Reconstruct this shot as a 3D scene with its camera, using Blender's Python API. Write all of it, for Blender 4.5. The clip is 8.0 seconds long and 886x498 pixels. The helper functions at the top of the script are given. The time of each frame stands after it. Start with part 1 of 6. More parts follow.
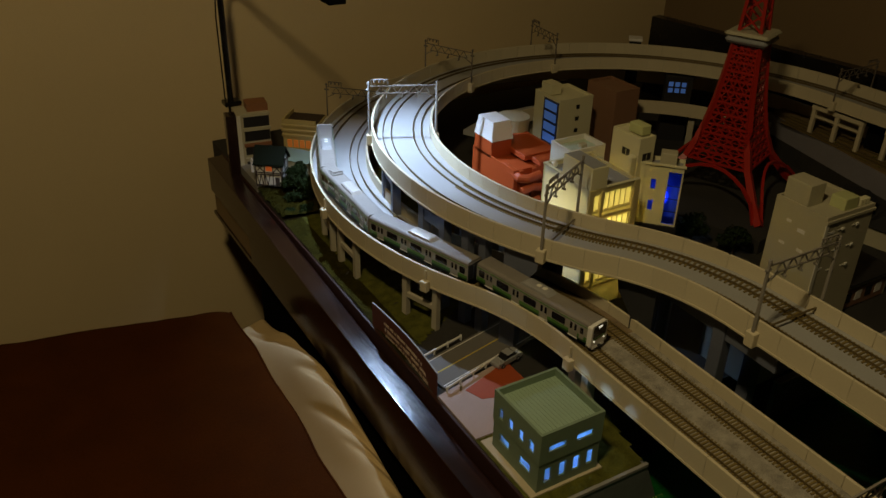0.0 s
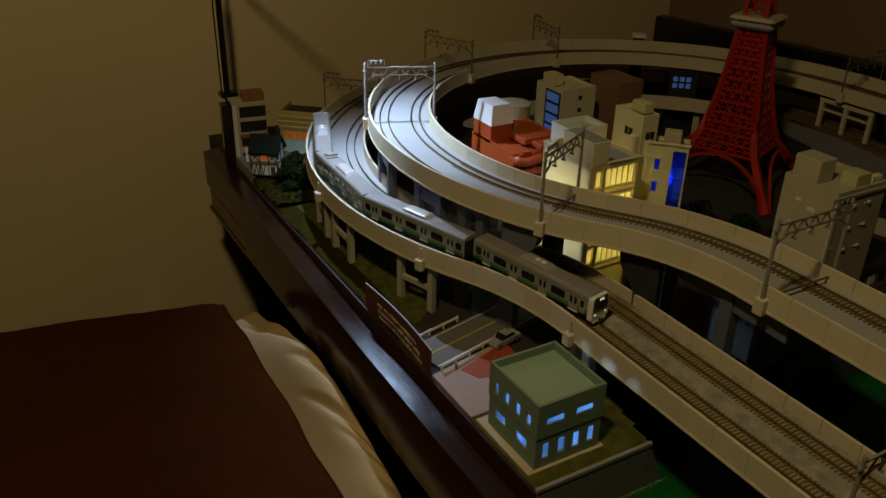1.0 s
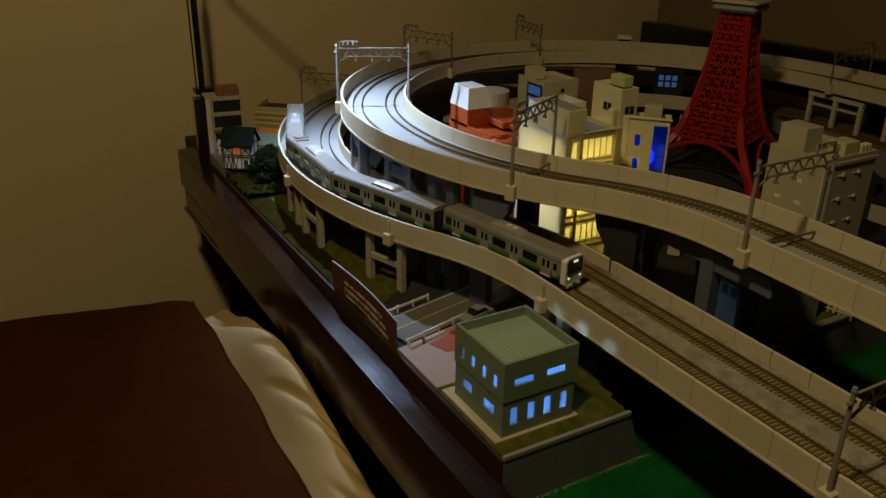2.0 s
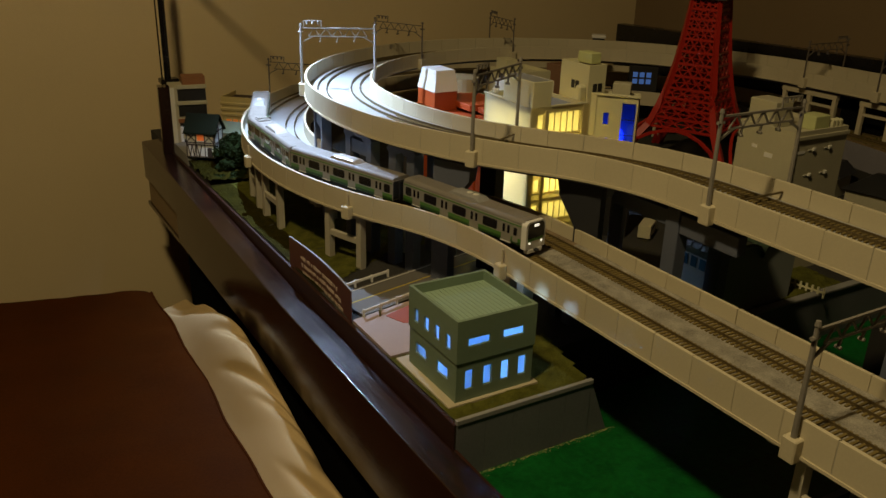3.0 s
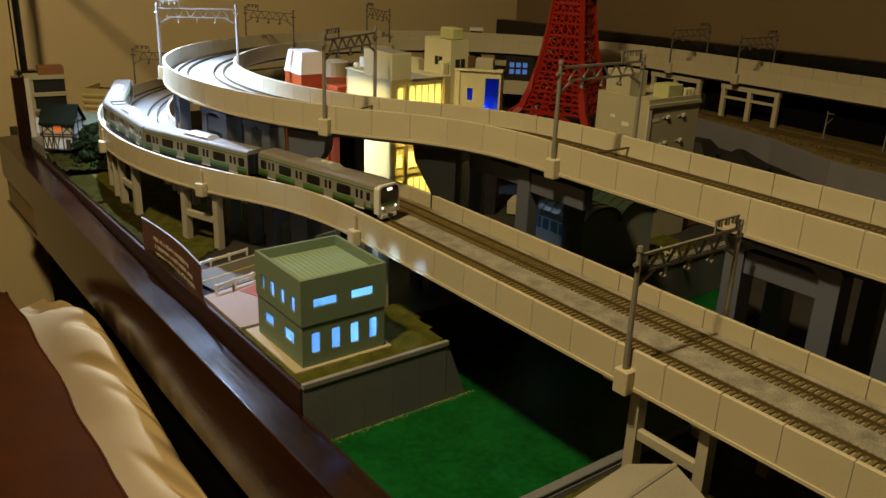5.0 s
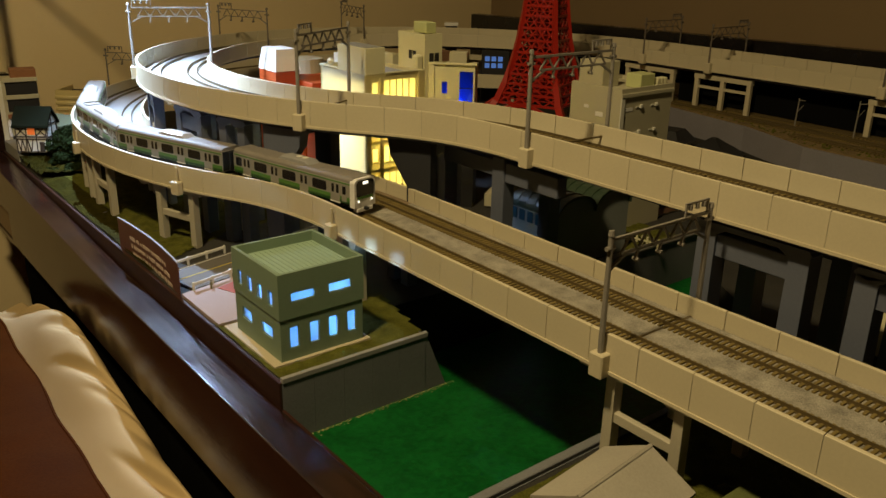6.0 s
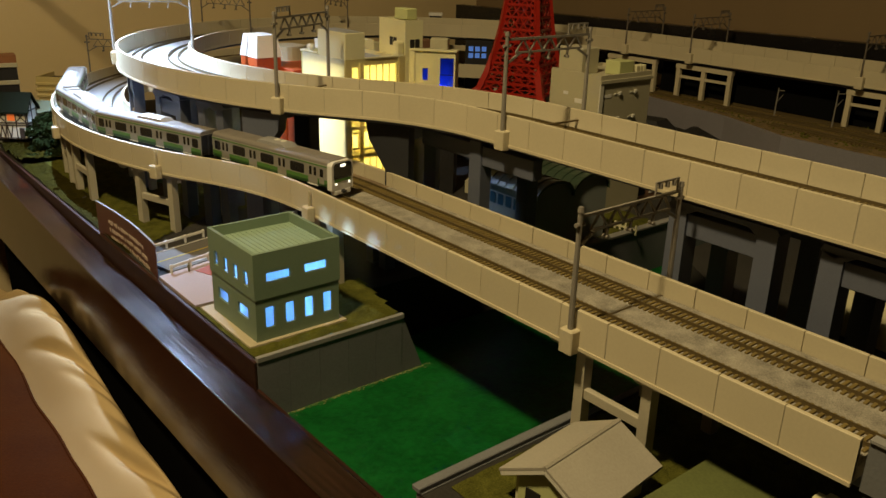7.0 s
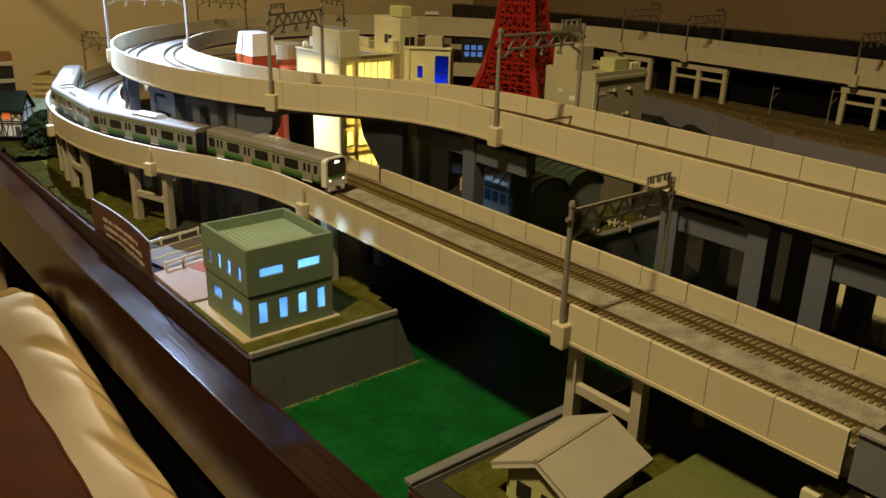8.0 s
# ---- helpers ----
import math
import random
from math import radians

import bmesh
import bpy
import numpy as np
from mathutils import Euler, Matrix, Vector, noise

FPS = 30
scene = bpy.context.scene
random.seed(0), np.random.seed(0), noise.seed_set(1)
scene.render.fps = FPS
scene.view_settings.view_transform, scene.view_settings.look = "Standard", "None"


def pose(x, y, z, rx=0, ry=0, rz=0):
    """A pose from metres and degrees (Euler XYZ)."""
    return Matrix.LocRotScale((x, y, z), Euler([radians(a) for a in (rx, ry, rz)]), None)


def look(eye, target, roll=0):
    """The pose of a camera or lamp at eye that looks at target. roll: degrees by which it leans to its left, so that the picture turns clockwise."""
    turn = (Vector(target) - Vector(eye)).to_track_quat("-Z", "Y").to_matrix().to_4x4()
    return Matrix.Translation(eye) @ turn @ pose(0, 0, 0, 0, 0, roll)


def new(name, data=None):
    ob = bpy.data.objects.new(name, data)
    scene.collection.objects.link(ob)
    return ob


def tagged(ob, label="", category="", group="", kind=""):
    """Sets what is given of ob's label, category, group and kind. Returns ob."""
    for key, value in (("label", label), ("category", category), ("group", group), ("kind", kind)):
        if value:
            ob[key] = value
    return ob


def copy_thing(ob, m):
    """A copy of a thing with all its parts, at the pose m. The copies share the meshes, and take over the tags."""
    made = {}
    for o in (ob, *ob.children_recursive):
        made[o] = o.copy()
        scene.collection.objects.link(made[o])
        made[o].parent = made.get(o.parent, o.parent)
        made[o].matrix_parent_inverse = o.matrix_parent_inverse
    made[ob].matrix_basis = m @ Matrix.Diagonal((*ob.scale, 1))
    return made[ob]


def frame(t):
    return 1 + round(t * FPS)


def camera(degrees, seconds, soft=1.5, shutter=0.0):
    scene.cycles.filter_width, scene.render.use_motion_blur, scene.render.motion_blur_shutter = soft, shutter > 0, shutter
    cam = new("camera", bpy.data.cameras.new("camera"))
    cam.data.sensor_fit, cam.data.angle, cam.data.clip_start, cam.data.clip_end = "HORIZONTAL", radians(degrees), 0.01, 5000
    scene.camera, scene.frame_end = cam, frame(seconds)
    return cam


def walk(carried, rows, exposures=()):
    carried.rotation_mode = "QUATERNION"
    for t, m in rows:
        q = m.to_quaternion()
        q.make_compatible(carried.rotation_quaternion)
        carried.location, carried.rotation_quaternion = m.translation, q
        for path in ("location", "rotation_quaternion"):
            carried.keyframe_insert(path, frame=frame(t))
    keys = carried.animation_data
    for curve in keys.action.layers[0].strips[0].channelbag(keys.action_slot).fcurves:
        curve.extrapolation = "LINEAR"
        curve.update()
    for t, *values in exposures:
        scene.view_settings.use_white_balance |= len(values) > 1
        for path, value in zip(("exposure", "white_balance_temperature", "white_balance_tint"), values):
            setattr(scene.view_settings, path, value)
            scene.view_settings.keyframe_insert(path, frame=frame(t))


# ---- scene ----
# All lengths below are in grid units of S metres (one unit is 5.2 cm); part() and thing() turn them into metres.
S = 0.052

LENS = 56.32
PATH = [
    (0, (-5.416, -6.361, 8.440), (-1.822, -0.386, 4.517), 1.60),
    (0.5, (-5.392, -6.303, 7.837), (-1.794, -0.244, 4.051), 2.24),
    (1, (-5.232, -6.447, 7.425), (-1.628, -0.316, 3.761), 1.52),
    (2.5, (-4.507, -6.691, 5.454), (-0.752, -0.325, 2.391), 1.39),
    (3, (-4.335, -6.787, 5.081), (-0.483, -0.426, 2.130), 1.82),
    (3.5, (-4.133, -6.926, 4.671), (-0.128, -0.584, 1.887), 2.41),
    (4, (-3.905, -7.023, 4.487), (0.294, -0.775, 1.780), 2.43),
    (4.5, (-3.808, -7.066, 4.384), (0.586, -0.967, 1.645), 2.40),
    (5, (-3.705, -7.226, 4.384), (0.879, -1.273, 1.634), 2.20),
    (6.5, (-3.674, -7.384, 4.272), (1.067, -1.571, 1.492), 1.30),
    (7, (-3.633, -7.501, 4.199), (1.154, -1.735, 1.398), 1.73),
    (7.5, (-3.637, -7.522, 4.162), (1.167, -1.775, 1.351), 1.81),
    (8, (-3.608, -7.564, 4.158), (1.191, -1.806, 1.362), 1.71),
]

cam = camera(LENS, 8.0)
EXPOSURE = [(0.0, -1.36), (1.0, -1.56), (2.5, -1.02), (4.0, -0.3), (6.5, 0.02), (8.0, 0.15)]
walk(cam, [(t, look(Vector(eye) * S, Vector(aim) * S, roll)) for t, eye, aim, roll in PATH], EXPOSURE)

# ---------------------------------------------------------------- light
world = bpy.data.worlds.new("room_dark")
world.use_nodes = True
world.node_tree.nodes["Background"].inputs[0].default_value = (0.02, 0.014, 0.008, 1)
world.node_tree.nodes["Background"].inputs[1].default_value = 0.02
scene.world = world


def lamp(name, kind, at, aim, watts, colour, size=0.1, cone=60, blend=0.5):
    data = bpy.data.lights.new(name, kind)
    data.energy, data.color = watts, colour
    if kind == "AREA":
        data.shape, data.size = "DISK", size
    else:
        data.shadow_soft_size = size
    if kind == "SPOT":
        data.spot_size, data.spot_blend = radians(cone), blend
    ob = new(name, data)
    ob.matrix_world = look(Vector(at) * S, Vector(aim) * S)
    return ob


lamp("ceiling_lamp_light", "AREA", (-6.4, -3.4, 16.5), (-4.0, 1.0, 0), 8.0, (1.0, 0.775, 0.40), 0.075)
lamp("desk_lamp_light", "SPOT", (0.70, 8.25, 5.05), (1.25, 7.5, 2.0), 17.5, (0.50, 0.68, 1.0), 0.004, 130, 0.6)
lamp("green_building_light", "POINT", (0.70, 0.46, 0.60), (0, 0, 0), 0.14, (0.42, 0.68, 1.0), 0.004)
lamp("cream_building_light", "POINT", (3.9, 4.1, 1.45), (0, 0, 0), 0.42, (1.0, 0.92, 0.52), 0.03)
lamp("blue_building_light", "POINT", (5.42, 3.74, 1.7), (0, 0, 0), 0.02, (0.06, 0.15, 1.0), 0.01)


# ---------------------------------------------------------------- materials
def mat(name, base, rough=0.6, metal=0.0, vary=0.12, grain=900.0, bump=0.15, blotch=35.0, spec=0.5, island=0.0, coat=0.0):
    """A surface with fine grain, broad stains and fine relief, at real-world size."""
    m = bpy.data.materials.new(name)
    m.use_nodes = True
    t = m.node_tree
    bsdf = t.nodes["Principled BSDF"]
    co = t.nodes.new("ShaderNodeTexCoord")
    fine, broad = t.nodes.new("ShaderNodeTexNoise"), t.nodes.new("ShaderNodeTexNoise")
    fine.inputs["Scale"].default_value, fine.inputs["Detail"].default_value = grain, 4
    broad.inputs["Scale"].default_value, broad.inputs["Detail"].default_value = blotch, 5
    for n in (fine, broad):
        t.links.new(co.outputs["Object"], n.inputs["Vector"])
    add = t.nodes.new("ShaderNodeMath")
    add.operation = "ADD"
    t.links.new(fine.outputs[0], add.inputs[0])
    t.links.new(broad.outputs[0], add.inputs[1])
    ramp = t.nodes.new("ShaderNodeMapRange")
    ramp.inputs[1].default_value, ramp.inputs[2].default_value = 0.6, 1.4
    ramp.inputs[3].default_value, ramp.inputs[4].default_value = 1 - vary, 1 + vary
    t.links.new(add.outputs[0], ramp.inputs[0])
    last = ramp.outputs[0]
    if island:
        info = t.nodes.new("ShaderNodeObjectInfo")
        span = t.nodes.new("ShaderNodeMapRange")
        span.inputs[3].default_value, span.inputs[4].default_value = 1 - island, 1 + island
        t.links.new(info.outputs["Random"], span.inputs[0])
        mul = t.nodes.new("ShaderNodeMath")
        mul.operation = "MULTIPLY"
        t.links.new(last, mul.inputs[0])
        t.links.new(span.outputs[0], mul.inputs[1])
        last = mul.outputs[0]
    tone = t.nodes.new("ShaderNodeVectorMath")
    tone.operation = "SCALE"
    tone.inputs[0].default_value = base
    t.links.new(last, tone.inputs["Scale"])
    t.links.new(tone.outputs[0], bsdf.inputs["Base Color"])
    gloss = t.nodes.new("ShaderNodeMapRange")
    gloss.inputs[3].default_value, gloss.inputs[4].default_value = max(0.03, rough - 0.12), min(1, rough + 0.12)
    t.links.new(broad.outputs[0], gloss.inputs[0])
    t.links.new(gloss.outputs[0], bsdf.inputs["Roughness"])
    bsdf.inputs["Metallic"].default_value = metal
    bsdf.inputs["Specular IOR Level"].default_value = spec
    bsdf.inputs["Coat Weight"].default_value = coat
    if bump:
        b = t.nodes.new("ShaderNodeBump")
        b.inputs["Strength"].default_value, b.inputs["Distance"].default_value = bump, 0.0006
        t.links.new(fine.outputs[0], b.inputs["Height"])
        t.links.new(b.outputs[0], bsdf.inputs["Normal"])
    return m


def glow(name, colour, strength):
    m = bpy.data.materials.new(name)
    m.use_nodes = True
    bsdf = m.node_tree.nodes["Principled BSDF"]
    bsdf.inputs["Base Color"].default_value = (*colour, 1)
    bsdf.inputs["Emission Color"].default_value = (*colour, 1)
    bsdf.inputs["Emission Strength"].default_value = strength
    return m


def wood(name, dark, light, rough=0.3, scale=60.0, pores=0.2):
    """Stained wood with grain along y."""
    m = mat(name, dark, rough, 0, 0.2, 500, 0.1, 20, spec=0.35)
    t = m.node_tree
    bsdf = t.nodes["Principled BSDF"]
    co, mp, n = t.nodes.new("ShaderNodeTexCoord"), t.nodes.new("ShaderNodeMapping"), t.nodes.new("ShaderNodeTexNoise")
    mp.inputs["Scale"].default_value = (scale * 8, scale * 0.25, scale * 8)
    n.inputs["Scale"].default_value, n.inputs["Detail"].default_value = 1.0, 6
    t.links.new(co.outputs["Object"], mp.inputs[0])
    t.links.new(mp.outputs[0], n.inputs["Vector"])
    r = t.nodes.new("ShaderNodeValToRGB")
    r.color_ramp.elements[0].position, r.color_ramp.elements[1].position = 0.35, 0.7
    r.color_ramp.elements[0].color, r.color_ramp.elements[1].color = (*dark, 1), (*light, 1)
    t.links.new(n.outputs[0], r.inputs[0])
    t.links.new(r.outputs[0], bsdf.inputs["Base Color"])
    b = t.nodes.new("ShaderNodeBump")
    b.inputs["Strength"].default_value, b.inputs["Distance"].default_value = 0.25, 0.0003
    t.links.new(n.outputs[0], b.inputs["Height"])
    # short open pores along the grain
    mp2, pore = t.nodes.new("ShaderNodeMapping"), t.nodes.new("ShaderNodeTexNoise")
    mp2.inputs["Scale"].default_value = (scale * 22, scale * 4.5, scale * 22)
    pore.inputs["Scale"].default_value, pore.inputs["Detail"].default_value = 1.0, 1
    t.links.new(co.outputs["Object"], mp2.inputs[0])
    t.links.new(mp2.outputs[0], pore.inputs["Vector"])
    b2 = t.nodes.new("ShaderNodeBump")
    b2.inputs["Strength"].default_value, b2.inputs["Distance"].default_value = pores, 0.00015
    t.links.new(pore.outputs[0], b2.inputs["Height"])
    t.links.new(b.outputs[0], b2.inputs["Normal"])
    t.links.new(b2.outputs[0], bsdf.inputs["Normal"])
    return m


def glass(name, tint=(0.9, 0.95, 1.0), rough=0.25):
    m = bpy.data.materials.new(name)
    m.use_nodes = True
    bsdf = m.node_tree.nodes["Principled BSDF"]
    bsdf.inputs["Base Color"].default_value = (*tint, 1)
    bsdf.inputs["Transmission Weight"].default_value = 1.0
    bsdf.inputs["Roughness"].default_value = rough
    bsdf.inputs["IOR"].default_value = 1.1
    return m


def translucent(name, colour, share=0.6, rough=0.6):
    """Thin plastic or paper that lets light through diffusely."""
    m = mat(name, colour, rough, 0, 0.05, 700, 0.05, 35)
    t = m.node_tree
    bsdf, out = t.nodes["Principled BSDF"], t.nodes["Material Output"]
    thin, mix = t.nodes.new("ShaderNodeBsdfTranslucent"), t.nodes.new("ShaderNodeMixShader")
    thin.inputs[0].default_value = (*colour, 1)
    mix.inputs[0].default_value = share
    t.links.new(bsdf.outputs[0], mix.inputs[1])
    t.links.new(thin.outputs[0], mix.inputs[2])
    t.links.new(mix.outputs[0], out.inputs[0])
    return m


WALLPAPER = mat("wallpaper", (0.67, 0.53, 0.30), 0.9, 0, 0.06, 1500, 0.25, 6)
UNSEEN_DARK = mat("dark_brown_wall", (0.07, 0.05, 0.035), 0.9, 0, 0.1, 900, 0.2, 8)
# east wall's paper, darker because its dim light is put into the colour
WALLPAPER_DIM = mat("grey_wallpaper", (0.22, 0.152, 0.078), 0.9, 0, 0.08, 1800, 0.35, 9)
PLASTIC_BEIGE = mat("beige_plastic", (0.54, 0.475, 0.325), 0.5, 0, 0.05, 700, 0.06, 30, island=0.03)
PLASTIC_PIER = mat("pier_plastic", (0.42, 0.38, 0.285), 0.55, 0, 0.06, 700, 0.06, 30)
PLASTIC_BLUEGREY = mat("blue_grey_plastic", (0.108, 0.12, 0.162), 0.5, 0, 0.08, 700, 0.06, 30)
SLAB = mat("slab_track_grey", (0.33, 0.33, 0.32), 0.55, 0, 0.08, 800, 0.1, 40)
BALLAST_GREY = mat("grey_ballast", (0.29, 0.265, 0.215), 0.95, 0, 0.55, 1500, 1.0, 120)
BALLAST_BROWN = mat("brown_ballast", (0.17, 0.122, 0.07), 0.95, 0, 0.55, 1500, 1.0, 120)
SLEEPER = mat("sleeper_brown", (0.17, 0.12, 0.032), 0.75, 0, 0.15, 900, 0.2, 60, island=0.12)
RAIL_STEEL = mat("rail_steel", (0.13, 0.095, 0.04), 0.5, 0.4, 0.2, 800, 0.05, 90)
# mast grey darkened for far gantries, the weaker light put into the colour
MAST_DIM = mat("dark_mast_grey", (0.12, 0.10, 0.08), 0.5, 0, 0.08, 800, 0.05, 60)
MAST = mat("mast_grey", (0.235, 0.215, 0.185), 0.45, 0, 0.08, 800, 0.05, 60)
GREEN_WALL = mat("sage_green_plastic", (0.185, 0.255, 0.175), 0.55, 0, 0.07, 700, 0.08, 35)
GREEN_ROOF = mat("green_roof_plastic", (0.27, 0.37, 0.26), 0.6, 0, 0.06, 700, 0.08, 35)
CREAM = mat("cream_plastic", (0.62, 0.585, 0.375), 0.5, 0, 0.05, 700, 0.06, 35)
CREAM_PALE = mat("pale_cream_plastic", (0.66, 0.64, 0.55), 0.5, 0, 0.05, 700, 0.06, 35)
CREAM_THIN = translucent("thin_cream_plastic", (0.74, 0.66, 0.36), 0.5)
PANE_BLUE = translucent("blue_white_window_paper", (0.52, 0.68, 0.96), 0.75)
PANE_YELLOW = translucent("yellow_window_paper", (0.95, 0.88, 0.55), 0.7)
LIME = mat("lime_plastic", (0.50, 0.52, 0.24), 0.5, 0, 0.05, 700, 0.06, 35)
GREY_BLD = mat("grey_beige_plastic", (0.44, 0.405, 0.28), 0.5, 0, 0.06, 700, 0.06, 35)
ORANGE = mat("brick_orange_plastic", (0.36, 0.058, 0.010), 0.5, 0, 0.08, 700, 0.06, 35)
WHITE = mat("white_plastic", (0.72, 0.70, 0.66), 0.45, 0, 0.04, 700, 0.05, 35)
BROWN_BLD = mat("brown_plastic", (0.24, 0.13, 0.075), 0.5, 0, 0.08, 700, 0.06, 35)
TOWER_RED = mat("tower_red_plastic", (0.36, 0.018, 0.009), 0.35, 0, 0.05, 700, 0.03, 35)
BLUE_GLASS = glass("blue_tinted_glass", (0.05, 0.12, 0.9), 0.3)
MINT = mat("mint_roof_plastic", (0.42, 0.50, 0.38), 0.5, 0, 0.06)
PLINTH = mat("plinth_beige", (0.44, 0.38, 0.26), 0.6, 0, 0.08)
DECK_GREY = mat("deck_grey_plastic", (0.26, 0.27, 0.28), 0.5, 0, 0.06)
NAVY = mat("navy_panel", (0.02, 0.03, 0.10), 0.4, 0, 0.06)
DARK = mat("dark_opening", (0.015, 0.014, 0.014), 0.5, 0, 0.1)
RAIL_WOOD = wood("dark_stained_wood", (0.011, 0.0045, 0.0032), (0.027, 0.0105, 0.007), 0.17, pores=0.4)
RAIL_WOOD.node_tree.nodes["Principled BSDF"].inputs["Specular IOR Level"].default_value = 1.0
BOARD_WOOD = wood("baseboard_brown_wood", (0.022, 0.007, 0.004), (0.04, 0.013, 0.008), 0.5)
# grass darkened where the desk lamp is too strong, dimmer light in the colour
GRASS_DIMMED = mat("bank_grass", (0.024, 0.020, 0.002), 0.95, 0, 0.6, 1200, 1.0, 90, spec=0.05)
GRASS = mat("static_grass", (0.078, 0.078, 0.014), 0.95, 0, 0.6, 1200, 1.0, 90, spec=0.05)
EARTH = mat("earth_base", (0.022, 0.02, 0.016), 0.95, 0, 0.4, 900, 0.8, 60)
ROAD = mat("road_grey", (0.12, 0.11, 0.095), 0.8, 0, 0.12, 1100, 0.3, 60)
CONCRETE = mat("quay_concrete", (0.15, 0.155, 0.165), 0.7, 0, 0.12, 700, 0.2, 30)
WALL_GREY = mat("retaining_wall_grey", (0.20, 0.19, 0.215), 0.7, 0, 0.12, 700, 0.2, 30)
YARD_EARTH = mat("yard_earth", (0.17, 0.115, 0.045), 0.95, 0, 0.5, 1300, 1.0, 60)
CAP = mat("cap_stone", (0.25, 0.245, 0.235), 0.7, 0, 0.12, 700, 0.2, 40)
WATER = mat("green_water", (0.004, 0.08, 0.013), 0.35, 0, 0.45, 260, 0.6, 26, spec=0.2)
PINK = mat("pink_paving", (0.36, 0.27, 0.24), 0.7, 0, 0.1, 900, 0.2, 40)
RED_PAVE = mat("red_paving", (0.30, 0.05, 0.008), 0.7, 0, 0.12, 900, 0.2, 40)
YELLOW = mat("yellow_line", (0.55, 0.42, 0.05), 0.7)
STEEL = mat("brushed_train_steel", (0.34, 0.32, 0.28), 0.45, 0.35, 0.05, 600, 0.03, 50)
ROOF_GREY = mat("train_roof_grey", (0.20, 0.18, 0.155), 0.6, 0, 0.08, 700, 0.05, 50)
BAND_GREEN = mat("train_green_band", (0.075, 0.19, 0.035), 0.4, 0, 0.06)
BAND_DARK = mat("train_deep_green_band", (0.025, 0.075, 0.018), 0.4, 0, 0.06)
GLASS_DARK = mat("train_dark_glass", (0.012, 0.012, 0.013), 0.12, 0, 0.05, 700, 0, 30)
BLACK = mat("black_plastic", (0.012, 0.012, 0.013), 0.5, 0, 0.1)
MATT_BLACK = mat("matt_black", (0.006, 0.006, 0.006), 0.95, 0, 0.1, spec=0.0)
SATIN = mat("black_lacquer", (0.010, 0.009, 0.009), 0.25, 0, 0.1)
BROWN_CLOTH = mat("brown_leatherette", (0.05, 0.013, 0.001), 0.8, 0, 0.3, 600, 0.5, 18, spec=0.05)
CREAM_CLOTH = mat("cream_cotton", (0.46, 0.34, 0.18), 0.95, 0, 0.06, 1800, 0.3, 14, spec=0.03)
SIGN = mat("sign_brown", (0.10, 0.035, 0.024), 0.4, 0, 0.06)
SIGN_INK = mat("sign_pale_ink", (0.55, 0.44, 0.36), 0.6)
LEAF = mat("tree_green", (0.015, 0.024, 0.007), 0.9, 0, 0.5, 1500, 1.0, 200, spec=0.05)
FLOOR_WOOD = wood("floor_wood", (0.05, 0.028, 0.015), (0.09, 0.055, 0.03), 0.4, 20)


# ---------------------------------------------------------------- helpers
def place(ob, at=(0, 0, 0), turn=0.0, parent=None):
    ob.matrix_basis = Matrix.Translation(Vector(at) * S) @ pose(0, 0, 0, 0, 0, turn)
    if parent:
        ob.parent = parent
    return ob


def thing(name, at=(0, 0, 0), turn=0.0, label="", category="", group="", kind=""):
    return tagged(place(new(name), at, turn), label, category, group, kind)


def part(name, bm, material, parent=None, label="", at=(0, 0, 0), turn=0.0, smooth=False):
    bmesh.ops.recalc_face_normals(bm, faces=bm.faces)
    bmesh.ops.scale(bm, vec=(S, S, S), verts=bm.verts)
    me = bpy.data.meshes.new(name)
    bm.to_mesh(me)
    bm.free()
    me.materials.append(material)
    if smooth:
        for p in me.polygons:
            p.use_smooth = True
    return tagged(place(new(name, me), at, turn, parent), label)


def again(ob, at, turn=0.0, parent=None, scale=None):
    """Another object on the same mesh."""
    o = place(new(ob.name.split(".")[0], ob.data), at, turn, parent or ob.parent)
    if scale:
        o.matrix_basis = o.matrix_basis @ Matrix.Diagonal((*scale, 1))
    return o


def B():
    return bmesh.new()


def box(bm, x0, x1, y0, y1, z0, z1, bevel=0.0):
    m = Matrix.LocRotScale(((x0 + x1) / 2, (y0 + y1) / 2, (z0 + z1) / 2), None, (x1 - x0, y1 - y0, z1 - z0))
    got = bmesh.ops.create_cube(bm, size=1, matrix=m)["verts"]
    if bevel:
        edges = list({e for v in got for e in v.link_edges})
        bmesh.ops.bevel(bm, geom=edges, offset=bevel, segments=1, affect="EDGES", profile=0.6)
    return bm


def boxed(*a, **k):
    return box(B(), *a, **k)


def prism(bm, pts, z0, z1):
    low, top = [bm.verts.new((x, y, z0)) for x, y in pts], [bm.verts.new((x, y, z1)) for x, y in pts]
    bm.faces.new(low[::-1]), bm.faces.new(top)
    for i in range(len(pts)):
        j = (i + 1) % len(pts)
        bm.faces.new((low[i], low[j], top[j], top[i]))
    return bm


